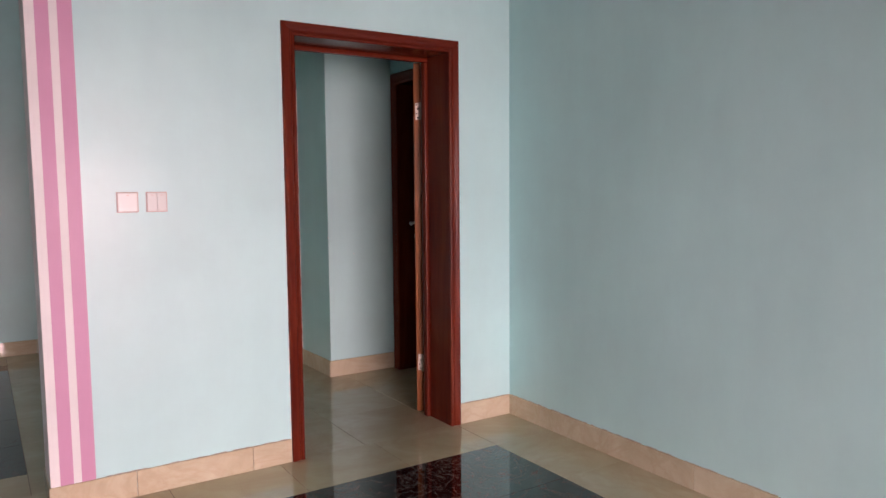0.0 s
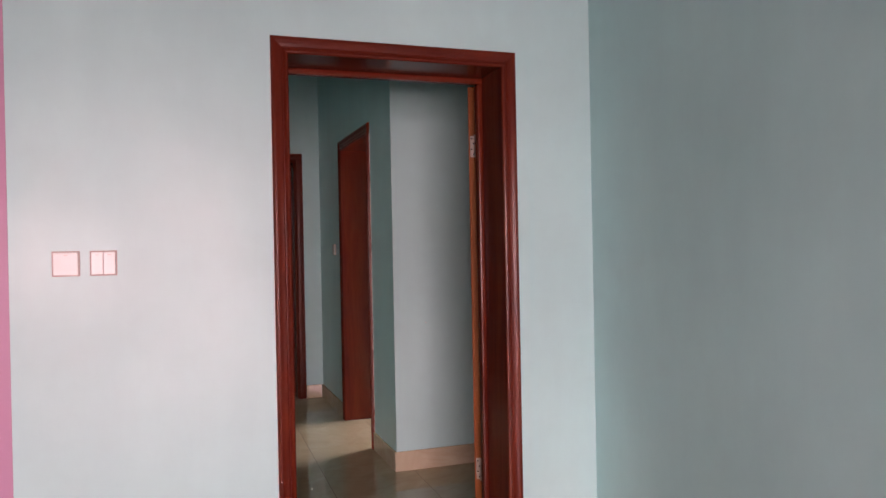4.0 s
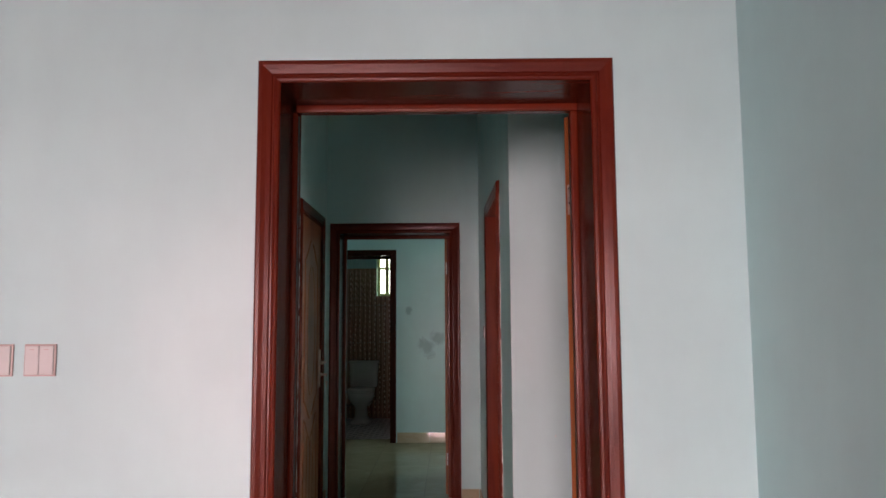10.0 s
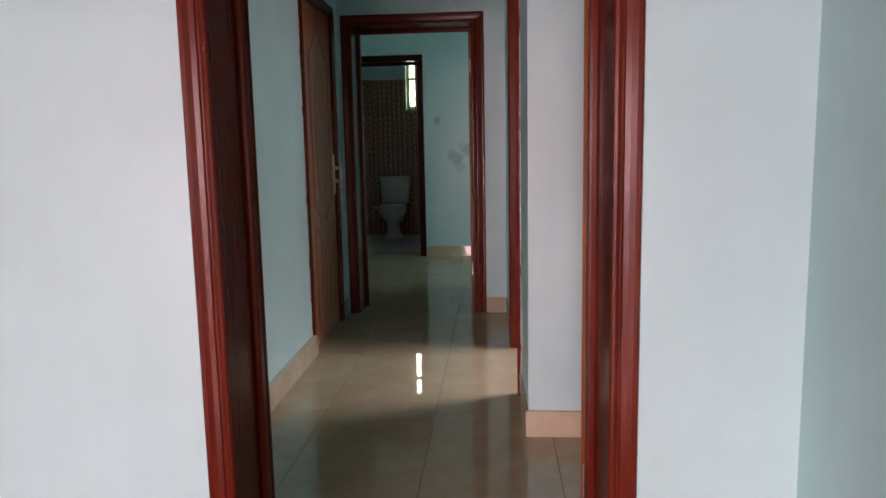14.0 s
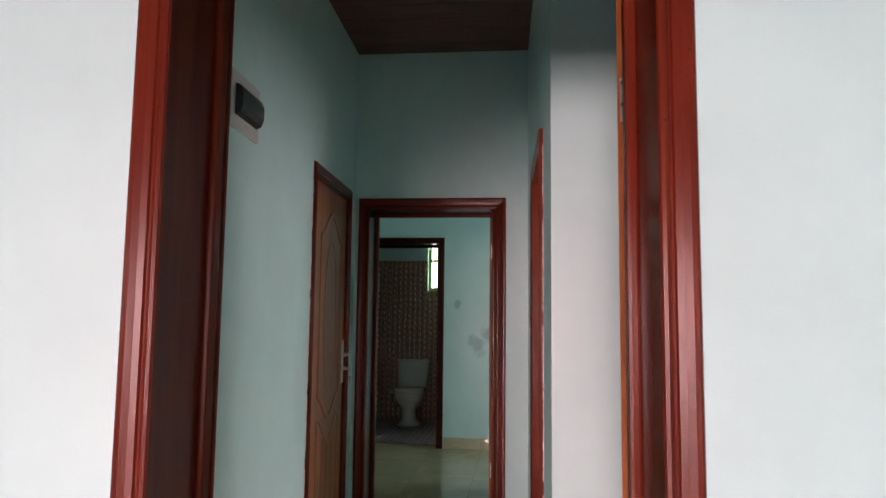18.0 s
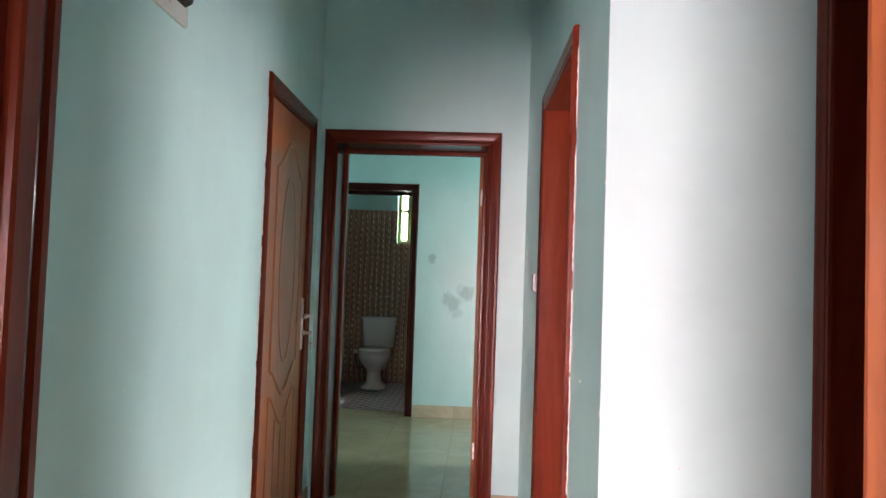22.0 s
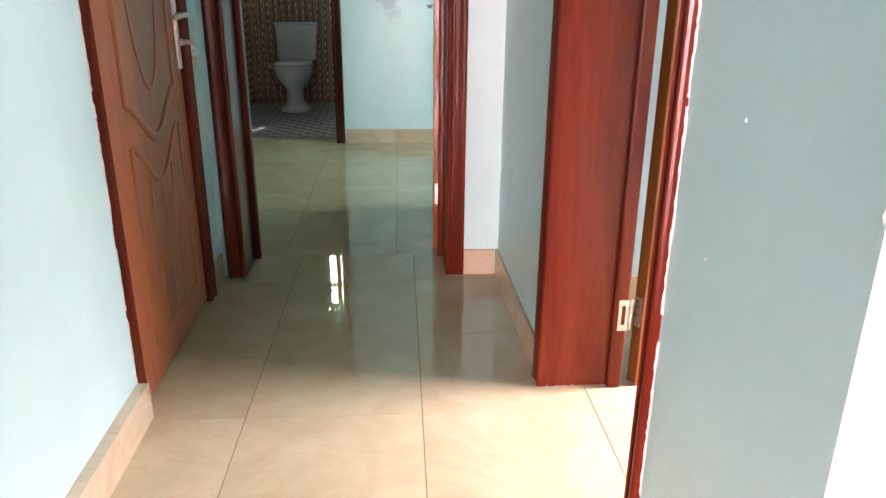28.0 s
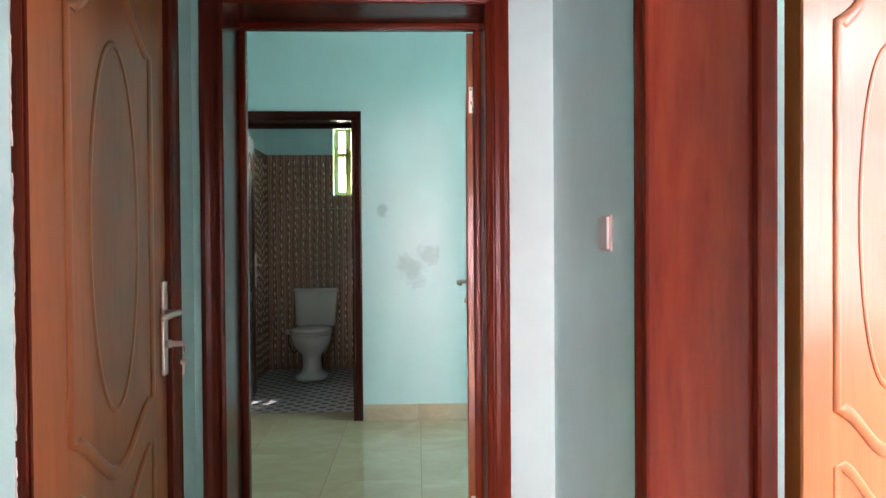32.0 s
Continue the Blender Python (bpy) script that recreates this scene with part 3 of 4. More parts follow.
def ogee(w0, w1, z_end, z_mid, n=14):
    """A curve over a panel: level shoulders that swing to a tip in the middle."""
    pts = []
    for i in range(n + 1):
        f = i / n
        k = abs(2 * f - 1)
        s = 1 - k
        e = s * s * (3 - 2 * s)
        pts.append((w0 + (w1 - w0) * f, z_end + (z_mid - z_end) * e))
    return pts


def leaf(parent, m, w, h, handle=True, key=False, hinges=(), veneer=None, stiles=(0.155, 0.155), lo=0.84):
    """A moulded door leaf. Local x from the hinge, y through the thickness 0..0.04, z up."""
    t = 0.040
    veneer = veneer or leaf_wood
    lf = part("leaf", box(0, w, 0, t, 0.006, h, 0.003), veneer, parent, "varnished brown moulded door leaf with oval panel")
    lf.matrix_local = m
    core = part("leaf_edge", box(-0.002, 0.0, 0.004, t - 0.004, 0.008, h - 0.004), edge_wood, lf, "orange-brown solid timber edge")
    for z in hinges:
        part("leaf_hinge_plate", box(-0.0036, -0.002, 0.008, 0.031, z - 0.048, z + 0.048), nickel, lf, "dull nickel hinge plate")
        for k in range(4):
            bm = bmesh.new()
            y, a = 0.016 + 0.008 * (k % 2), z - 0.036 + 0.024 * k
            tube(bm, [(-0.0056, y, a), (-0.0034, y, a)], 0.0042, 8, False, 1.0, (0, 0, 1))
            part("screw_head", bm, steel, lf, smooth=True)
    l, r = stiles[0], w - stiles[1]
    hi = h - 0.275
    mid = (l + r) / 2
    for face, ny in ((0.0, -1), (t, 1)):
        y = face
        bm = bmesh.new()
        outer = [(x, y, z) for x, z in ogee(l, r, hi - 0.02, hi + 0.13)] + [(x, y, z) for x, z in reversed(ogee(l, r, lo + 0.02, lo - 0.11))]
        tube(bm, outer, 0.017, 8, True, 0.34, (0, ny, 0))
        part("upper_panel_moulding", bm, veneer, lf, smooth=True)
        bm = bmesh.new()
        cz, rz, rx = (lo + hi) / 2, (hi - lo) / 2 - 0.04, (r - l) * 0.29
        tube(bm, [(mid + rx * math.cos(2 * math.pi * i / 40), y, cz + rz * math.sin(2 * math.pi * i / 40)) for i in range(40)], 0.009, 8, True, 0.32, (0, ny, 0))
        part("oval_moulding", bm, veneer, lf, smooth=True)
        bm = bmesh.new()
        low = [(x, y, z) for x, z in ogee(l, r, lo - 0.10, lo - 0.25)] + [(r, y, 0.13), (l, y, 0.13)]
        tube(bm, low, 0.014, 8, True, 0.32, (0, ny, 0))
        part("lower_panel_moulding", bm, veneer, lf, smooth=True)
        for f in (0.27, 0.5, 0.73):
            bm = bmesh.new()
            x = l + (r - l) * f
            tube(bm, [(x, y, 0.135), (x, y, lo - 0.17 - 0.075 * (1 if f == 0.5 else 0.62))], 0.011, 8, False, 0.24, (0, ny, 0))
            part("lower_panel_rib", bm, veneer, lf, smooth=True)
    if handle:
        x = w - 0.030
        for face, ny in ((0.0, -1), (t, 1)):
            bm = bmesh.new()
            y0, y1 = sorted((face, face + ny * 0.010))
            add_box(bm, x - 0.018, x + 0.018, y0, y1, 0.902, 1.171, 0.004, 2)
            part("handle_plate", bm, chrome, lf, "satin nickel handle plate")
            bm = bmesh.new()
            yy = face + ny * 0.05
            tube(bm, [(x, face + ny * 0.006, 1.082), (x, face + ny * 0.03, 1.082), (x, yy - ny * 0.004, 1.082), (x - 0.012, yy, 1.082), (x - 0.06, yy, 1.083), (x - 0.105, yy - ny * 0.004, 1.079), (x - 0.118, yy - ny * 0.012, 1.077)], 0.0085, 10, False, 1.0, (0, 0, 1))
            part("lever", bm, chrome, lf, "satin nickel lever handle", smooth=True)
            bm = bmesh.new()
            tube(bm, [(x, face + ny * 0.006, 0.992), (x, face + ny * 0.024, 0.992)], 0.012, 12, False, 1.0, (0, 0, 1))
            part("lock_cylinder", bm, chrome, lf, smooth=True)
        if key:
            bm = bmesh.new()
            add_box(bm, x - 0.0015, x + 0.0015, -0.062, -0.022, 0.984, 1.000, 0.001)
            part("key", bm, chrome, lf, "steel key in the lock")
            bm = bmesh.new()
            tube(bm, [(x + 0.012 * math.cos(a), -0.058, 0.972 + 0.014 * math.sin(a)) for a in [i * math.pi / 8 for i in range(16)]], 0.0014, 6, True, 1.0, (0, 1, 0))
            part("key_ring", bm, steel, lf)
            bm = bmesh.new()
            add_box(bm, x + 0.002, x + 0.005, -0.066, -0.048, 0.932, 0.945, 0.001)
            add_box(bm, x + 0.002, x + 0.004, -0.060, -0.053, 0.902, 0.933)
            part("spare_key", bm, chrome, lf)
    return lf


def upright_hinge(parent, x0, x1, y0, y1, z, kx, ky):
    """A steel butt hinge: a slotted frame plate, a knuckle with joints and the leaf's plate."""
    h = 0.05
    long_x = (x1 - x0) > (y1 - y0)

    def plate(f0, f1, z0, z1):
        bm = bmesh.new()
        if long_x:
            add_box(bm, x0 + (x1 - x0) * f0, x0 + (x1 - x0) * f1, y0, y1, z0, z1)
        else:
            add_box(bm, x0, x1, y0 + (y1 - y0) * f0, y0 + (y1 - y0) * f1, z0, z1)
        part("hinge_plate", bm, nickel, parent)
    plate(0.0, 0.3, z - h, z + h)
    plate(0.72, 1.0, z - h, z + h)
    plate(0.3, 0.72, z - h, z - h + 0.018)
    plate(0.3, 0.72, z + h - 0.018, z + h)
    for k in range(4):
        bm = bmesh.new()
        a = z - h + k * 0.025
        tube(bm, [(kx, ky, a + 0.0006), (kx, ky, a + 0.0244)], 0.0055, 8, False, 1.0, (1, 0, 0))
        part("hinge_knuckle", bm, nickel, parent, smooth=True)


FR = "red-brown varnished mahogany door frame"
# living room to corridor: leaf swung back into the lobby
M1 = Matrix.Translation((0, WY, 0))
d1 = frame_set("door_1", M1, D1[0], D1[1], D1[2], FR + " with its door standing open", "back", 0.83, 0.83, None, 0.83, 0.012)
lf = leaf(d1, Matrix.Translation((D1[1] - 0.002, T + 0.050, 0)) @ Matrix.Rotation(radians(58), 4, "Z") @ Matrix.Translation((0, -0.016, 0)), 0.82, D1[2] - 0.01, hinges=(0.30, 1.76))
for z in (0.30, 1.76):
    upright_hinge(d1, D1[1] - 0.0035, D1[1] - 0.0005, T - 0.020, T + 0.022, z, D1[1] - 0.004, T + 0.026)
# corridor to bedroom: leaf swung into the bedroom
M2 = Matrix.Translation((0, EY, 0))
d2 = frame_set("door_2", M2, D2[0], D2[1], D2[2], FR + " with its door opened into the bedroom")
leaf(d2, Matrix.Translation((D2[1] - 0.002, T + 0.030, 0)) @ Matrix.Rotation(radians(85.5), 4, "Z"), 0.82, D2[2] - 0.01, hinges=(0.28, 1.80))
for z in (0.28, 1.80):
    upright_hinge(d2, D2[1] - 0.0035, D2[1] - 0.0005, T - 0.020, T + 0.022, z, D2[1] - 0.004, T + 0.026)
# corridor to the side room: leaf swung into the room
M3 = SLANT @ Matrix(((0, 1, 0, CR), (-1, 0, 0, 0), (0, 0, 1, 0), (0, 0, 0, 1)))
d3 = frame_set("door_3", M3, -D3[1], -D3[0], D3[2], FR + " with its sunlit door open", "end", 1.0, 0.5, back=False)
leaf(d3, Matrix.Translation((-D3[1] - 0.016, T + 0.014, 0)) @ Matrix.Rotation(radians(122), 4, "Z") @ Matrix.Translation((0, -0.04, 0)), 0.755, D3[2] - 0.01, hinges=(0.25, 1.86), stiles=(0.135, 0.135), lo=0.90)
for z in (0.25, 1.86):
    upright_hinge(d3, -D3[1] + 0.0215, -D3[1] + 0.0245, T - 0.046, T - 0.016, z, -D3[1] + 0.018, T - 0.009)
# corridor's closed door
M4 = SLANT_L @ Matrix(((0, -1, 0, CL), (1, 0, 0, 0), (0, 0, 1, 0), (0, 0, 0, 1)))
d4 = frame_set("door_4", M4, D4[0], D4[1], D4[2], "closed varnished brown door in a mahogany frame", "front", 0.4, 1.0)
leaf(d4, Matrix.Translation((D4[0] + 0.003, 0.003, 0)), D4[1] - D4[0] - 0.006, D4[2] - 0.004, key=True, stiles=(0.185, 0.115))
for z in (0.21, 1.84):
    upright_hinge(d4, D4[0] - 0.010, D4[0] + 0.016, -0.0010, 0.0026, z, D4[0] + 0.002, -0.004)
# lobby's closed door
M5 = Matrix(((0, 1, 0, RL), (-1, 0, 0, 0), (0, 0, 1, 0), (0, 0, 0, 1)))
d5 = frame_set("door_5", M5, -D5[1], -D5[0], D5[2], FR + " with a closed door set deep in the wall")
leaf(d5, Matrix.Translation((-D5[1] + 0.022, T + 0.004, 0)), D5[1] - D5[0] - 0.044, D5[2] - 0.01, veneer=mahog_v)
# bathroom door: leaf swung in
MB = Matrix.Translation((0, BY, 0))
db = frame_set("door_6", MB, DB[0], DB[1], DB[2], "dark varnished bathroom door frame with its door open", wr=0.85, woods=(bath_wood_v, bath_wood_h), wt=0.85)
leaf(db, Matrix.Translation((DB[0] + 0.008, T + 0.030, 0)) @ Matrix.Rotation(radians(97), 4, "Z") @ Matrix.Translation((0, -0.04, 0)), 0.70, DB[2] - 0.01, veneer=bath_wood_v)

# ---- windows ----
def window(name, m, w, h, label, bars, transom=None, frame_mat=None, cross=3, lights=1):
    """A framed window with panes and burglar bars. Local x across, z up, y through the wall."""
    fm = frame_mat or window_paint
    win = thing(name, m, label, "window", kind="structure")
    f = 0.045
    y0, y1 = 0.10, 0.14
    part("window_frame", box(0, f, y0, y1, 0, h), fm, win)
    part("window_frame", box(w - f, w, y0, y1, 0, h), fm, win)
    part("window_frame", box(f, w - f, y0, y1, 0, f), fm, win)
    part("window_frame", box(f, w - f, y0, y1, h - f, h), fm, win)
    if transom:
        part("transom", box(f, w - f, y0, y1, transom - 0.02, transom + 0.02), fm, win)
    for i in range(1, lights):
        part("mullion", box(w * i / lights - 0.03, w * i / lights + 0.03, y0, y1, f, h - f), fm, win)
    for i in range(bars):
        x = w * (i + 1) / (bars + 1)
        part("window_bar", box(x - 0.006, x + 0.006, y0 - 0.03, y0 - 0.018, 0, h), fm, win)
    for k in range(cross):
        z = h * (k + 1) / (cross + 1)
        part("cross_bar", box(0, w, y0 - 0.030, y0 - 0.018, z - 0.006, z + 0.006), fm, win)
    g = part("pane", box(f - 0.004, w - f + 0.004, 0.118, 0.122, f - 0.004, h - f + 0.004), glass, win)
    g.visible_shadow = False
    return win


window("window_bathroom", Matrix.Translation((WB[0], FY, WB[2])), WB[1] - WB[0], WB[3] - WB[2], "small high bathroom window with olive frame and bars", 2, 0.41, None, 2, 2)
window("window_living_1", Matrix.Translation((2.6, Y0, 0.12)) @ Matrix.Rotation(math.pi, 4, "Z"), 3.0, 1.96, "wide barred living room window almost down to the floor", 9, 1.4, None, 3, 3)
window("window_living_2", Matrix.Translation((-0.8, Y0, 0.9)) @ Matrix.Rotation(math.pi, 4, "Z"), 1.6, 1.3, "barred living room window", 7, 0.9)
window("window_side_room", Matrix.Translation((R3X, 7.03, 0.9)) @ Matrix.Rotation(-math.pi / 2, 4, "Z"), 0.88, 1.3, "barred side room window", 6, 0.9)
# Unseen bedroom window, added to house the fill lamp.
window("window_bedroom_unseen", Matrix.Translation((BX, 9.8, 0.9)) @ Matrix.Rotation(-math.pi / 2, 4, "Z"), 1.2, 1.3, "unseen barred bedroom window, added for the fill lamp", 5, 0.9)
# Unseen dining window, an assumed opening round that fill lamp.
window("window_dining_unseen", Matrix.Translation((X0, 5.4, 0.9)) @ Matrix.Rotation(math.pi / 2, 4, "Z"), 1.2, 1.2, "unseen barred dining room window, added for the fill lamp", 5, 0.8)

# ---- painted stripes on the wall's free end ----
stripes = thing("painted_stripes", Matrix.Translation((0.945, WY, 0)), "pink and white upright stripes painted on the wall's end", "wall stripe", kind="structure")
for x0, x1, m, lab in ((0.0, 0.031, paint_white, "white stripe"), (0.031, 0.081, paint_pink, "pink stripe"), (0.081, 0.111, paint_white, "white stripe"), (0.111, 0.165, paint_pink, "pink stripe")):
    part("stripe", box(x0 - (0.004 if x0 == 0 else 0), x1, -0.004 if m is paint_pink else -0.006, 0, 0.113, H), m, stripes, lab)
part("stripe", box(-0.005, -0.001, 0.001, T, 0.113, H), paint_white, stripes, "white stripe")


# ---- switches ----
def switch_plate(name, m, rockers, label):
    """Local x across, z up, y = 0 the wall, facing -y."""
    s = thing(name, m, label, "light switch")
    part("back_frame", box(-0.043, 0.043, -0.007, 0, -0.043, 0.043, 0.002, 2), plastic_dim, s)
    w = 0.078 / rockers
    for i in range(rockers):
        bm = bmesh.new()
        x = -0.039 + i * w
        vs = add_box(bm, x + 0.0006, x + w - 0.0006, -0.013, -0.006, -0.039, 0.039, 0.0015)
        part("rocker", bm, plastic, s)
        part("marker", box(x + w / 2 - 0.006, x + w / 2 + 0.006, -0.0134, -0.0128, 0.028, 0.030), plastic_dim, s)
    return s


switch_plate("light_switch", Matrix.Translation((1.283, WY, 1.277)), 1, "square white single-rocker light switch on the mint wall")
switch_plate("light_switch", Matrix.Translation((1.400, WY, 1.277)), 2, "square white double-rocker light switch on the mint wall")
switch_plate("light_switch", M3 @ Matrix.Translation((-6.965, 0, 1.298)), 1, "white light switch beside the side room door")

# ---- consumer unit ----
unit = thing("consumer_unit", M4 @ Matrix.Translation((5.46, 0, 2.133)), "white flush fuse box with a smoked cover on the corridor wall", "fuse box")
part("plate", box(-0.148, 0.148, -0.014, 0, -0.113, 0.113, 0.006, 2), plastic, unit)
bm = bmesh.new()
pts = [(-0.016, -0.06), (-0.036, -0.05), (-0.046, -0.02), (-0.046, 0.03), (-0.034, 0.055), (-0.016, 0.062)]
ends = [[bm.verts.new((x, y, z)) for y, z in [(-0.01, -0.06)] + pts + [(-0.01, 0.062)]] for x in (-0.118, 0.118)]
for i in range(len(ends[0])):
    k = (i + 1) % len(ends[0])
    bm.faces.new((ends[0][i], ends[0][k], ends[1][k], ends[1][i]))
bm.faces.new(ends[0])
bm.faces.new(ends[1][::-1])
part("cover", bm, smoked, unit, "smoked dark plastic cover")
part("catch", box(-0.015, 0.015, -0.018, -0.012, -0.085, -0.075, 0.001), plastic_dim, unit)

# ---- bathroom ----
def wall_tiles(name, along, at, out, a0, a1, z1, holes=(), tw=0.30, th=0.57):
    top = thing(name, Matrix.Identity(4), "brown wavy-patterned glazed wall tiles", "wall tile", kind="structure")
    n = max(1, round((a1 - a0) / tw))
    w = (a1 - a0) / n
    rows = round(z1 / th)
    hh = z1 / rows
    for i in range(n):
        for k in range(rows):
            b0, b1, c0, c1 = a0 + i * w, a0 + (i + 1) * w, k * hh, (k + 1) * hh
            boxes = [(b0, b1, c0, c1)]
            for q0, q1, s0, s1 in holes:
                cut = []
                for p0, p1, r0, r1 in boxes:
                    if p1 <= q0 or p0 >= q1 or r1 <= s0 or r0 >= s1:
                        cut.append((p0, p1, r0, r1))
                        continue
                    if p0 < q0:
                        cut.append((p0, q0, r0, r1))
                    if p1 > q1:
                        cut.append((q1, p1, r0, r1))
                    if r0 < s0:
                        cut.append((max(p0, q0), min(p1, q1), r0, s0))
                    if r1 > s1:
                        cut.append((max(p0, q0), min(p1, q1), s1, r1))
                boxes = cut
            for p0, p1, r0, r1 in boxes:
                lo, hi = (at, at + out * 0.009) if out > 0 else (at + out * 0.009, at)
                bm = bmesh.new()
                g = 0.0006
                if along == "x":
                    add_box(bm, p0 + g, p1 - g, lo, hi, r0 + g, r1 - g, 0.001)
                else:
                    add_box(bm, lo, hi, p0 + g, p1 - g, r0 + g, r1 - g, 0.001)
                part("tile", bm, brown_tile, top)
    return top


def glint_dashes(parent, along, at, out, a0, a1, z1, hole=None):
    """Columns of small raised dashes on the tiles, wavering like their stripes; pale metal for glints."""
    rnd = random.Random(5)
    bm = bmesh.new()
    a = a0 + 0.035
    while a < a1 - 0.02:
        z = 0.06 + rnd.uniform(0, 0.03)
        while z < z1 - 0.07:
            c, h, w = a + 0.006 * math.sin(z * 9 + a * 40), rnd.uniform(0.016, 0.026), rnd.uniform(0.004, 0.0065)
            if not (hole and hole[0] - 0.02 < c < hole[1] + 0.02 and hole[2] - 0.05 < z < hole[3] + 0.05):
                tip = 0.009 + rnd.uniform(0.0025, 0.0045)
                ring = [(c + w * math.cos(k * math.pi / 4), z + h * math.sin(k * math.pi / 4), 0.0088) for k in range(8)]
                inner = [(c + 0.6 * w * math.cos(k * math.pi / 4), z + 0.7 * h * math.sin(k * math.pi / 4), tip * 0.9) for k in range(8)]
                put = (lambda p: (p[0], at + out * p[2], p[1])) if along == "x" else (lambda p: (at + out * p[2], p[0], p[1]))
                r, i = [bm.verts.new(put(p)) for p in ring], [bm.verts.new(put(p)) for p in inner]
                t = bm.verts.new(put((c, z, tip)))
                for k in range(8):
                    bm.faces.new((r[k], r[(k + 1) % 8], i[(k + 1) % 8], i[k]))
                    bm.faces.new((i[k], i[(k + 1) % 8], t))
            z += rnd.uniform(0.068, 0.082)
        a += 0.070
    return tagged(part("raised_dashes", bm, glint_pale, parent, "raised dashes in upright rows, pale metallic to stand in for glints", True), kind="stuff")


TZ = 2.132
glint_dashes(wall_tiles("wall_tiles_far", "x", FY, -1, 0.788, 2.40, TZ, [(WB[0], WB[1], WB[2], WB[3])]), "x", FY, -1, 0.83, 2.39, TZ, WB)
glint_dashes(wall_tiles("wall_tiles_left", "y", 0.788, 1, BY + T, FY - 0.009, TZ), "y", 0.788, 1, BY + T, FY - 0.02, TZ)
wall_tiles("wall_tiles_right", "y", 2.40, -1, BY + T, FY - 0.009, TZ)

toilet = thing("toilet", Matrix.Translation((1.288, FY - 0.01, 0)), "white ceramic close-coupled toilet with closed lid", "toilet")
part("pedestal", loft([(0, -0.42, 0.0, 0.150, 0.215, 2.6), (0, -0.42, 0.03, 0.146, 0.210, 2.6), (0, -0.42, 0.055, 0.108, 0.185, 2.4), (0, -0.42, 0.09, 0.088, 0.17, 2.3), (0, -0.42, 0.19, 0.082, 0.165, 2.2), (0, -0.425, 0.225, 0.092, 0.175, 2.2), (0, -0.43, 0.265, 0.130, 0.205, 2.1), (0, -0.44, 0.315, 0.163, 0.237, 2.1), (0, -0.445, 0.36, 0.178, 0.255, 2.1), (0, -0.445, 0.405, 0.184, 0.262, 2.1), (0, -0.445, 0.415, 0.178, 0.256, 2.1)], n=32), china, toilet, smooth=True)
part("seat", loft([(0, -0.445, 0.413, 0.180, 0.258, 2.1), (0, -0.445, 0.420, 0.188, 0.266, 2.1), (0, -0.445, 0.432, 0.188, 0.266, 2.1), (0, -0.445, 0.437, 0.183, 0.26, 2.1)], n=32), china, toilet, smooth=True)
part("lid", loft([(0, -0.44, 0.438, 0.181, 0.258, 2.1), (0, -0.44, 0.446, 0.188, 0.266, 2.1), (0, -0.44, 0.458, 0.186, 0.264, 2.1), (0, -0.43, 0.470, 0.165, 0.24, 2.1), (0, -0.43, 0.474, 0.10, 0.17, 2.1)], n=32), china, toilet, smooth=True)
part("rear_block", box(-0.11, 0.11, -0.25, -0.02, 0.20, 0.44, 0.03, 3), china, toilet)
part("cistern", loft([(0, -0.10, 0.45, 0.175, 0.085, 6), (0, -0.10, 0.47, 0.188, 0.094, 6), (0, -0.10, 0.775, 0.205, 0.098, 6), (0, -0.10, 0.785, 0.203, 0.096, 6)], n=40), china, toilet, smooth=True)
part("cistern_lid", loft([(0, -0.10, 0.786, 0.208, 0.098, 6), (0, -0.102, 0.794, 0.214, 0.104, 6), (0, -0.102, 0.812, 0.214, 0.104, 6), (0, -0.10, 0.820, 0.205, 0.094, 6)], n=40), china, toilet, smooth=True)
part("flush_button", loft([(0, -0.10, 0.819, 0.022, 0.022, 2), (0, -0.10, 0.828, 0.020, 0.020, 2)], n=16), steel, toilet, smooth=True)

valve = thing("stop_valve", Matrix.Translation((0.995, FY - 0.012, 0.375)), "chrome angle valve with a black hose beside the toilet", "valve")
bm = bmesh.new()
tube(bm, [(0, 0, 0), (0, -0.045, 0)], 0.011, 12, False, 1.0, (0, 0, 1))
part("valve_body", bm, chrome, valve, smooth=True)
part("wall_flange", loft([(0, -0.002, -0.026, 0.026, 0.004, 2), (0, -0.002, 0.026, 0.026, 0.004, 2)], n=16), chrome, valve, smooth=True)
bm = bmesh.new()
tube(bm, [(0, -0.045, 0), (0, -0.075, 0)], 0.020, 12, False, 1.0, (0, 0, 1))
part("valve_knob", bm, chrome, valve, smooth=True)
bm = bmesh.new()
tube(bm, [(0.004, -0.03, -0.008), (0.006, -0.03, -0.08), (0.022, -0.032, -0.16), (0.055, -0.04, -0.205), (0.095, -0.05, -0.18), (0.135, -0.06, -0.09), (0.16, -0.075, 0.03), (0.165, -0.085, 0.085)], 0.0075, 8, False, 1.0, (0, 1, 0))
part("hose", bm, smoked, valve, "thin black flexible hose", smooth=True)
valve = thing("angle_valve", Matrix.Translation((1.04, FY - 0.009, 0.38)), "chrome angle valve with a supply hose on brown tiles", "valve")
bm = bmesh.new()
tube(bm, [(0, 0, 0), (0, -0.05, 0)], 0.011, 10, False, 1.0, (0, 0, 1))
part("body", bm, steel, valve, smooth=True)
bm = bmesh.new()
tube(bm, [(-0.03, -0.05, 0), (0.012, -0.05, 0)], 0.016, 10, False, 1.0, (0, 0, 1))
part("knob", bm, steel, valve, smooth=True)
bm = bmesh.new()
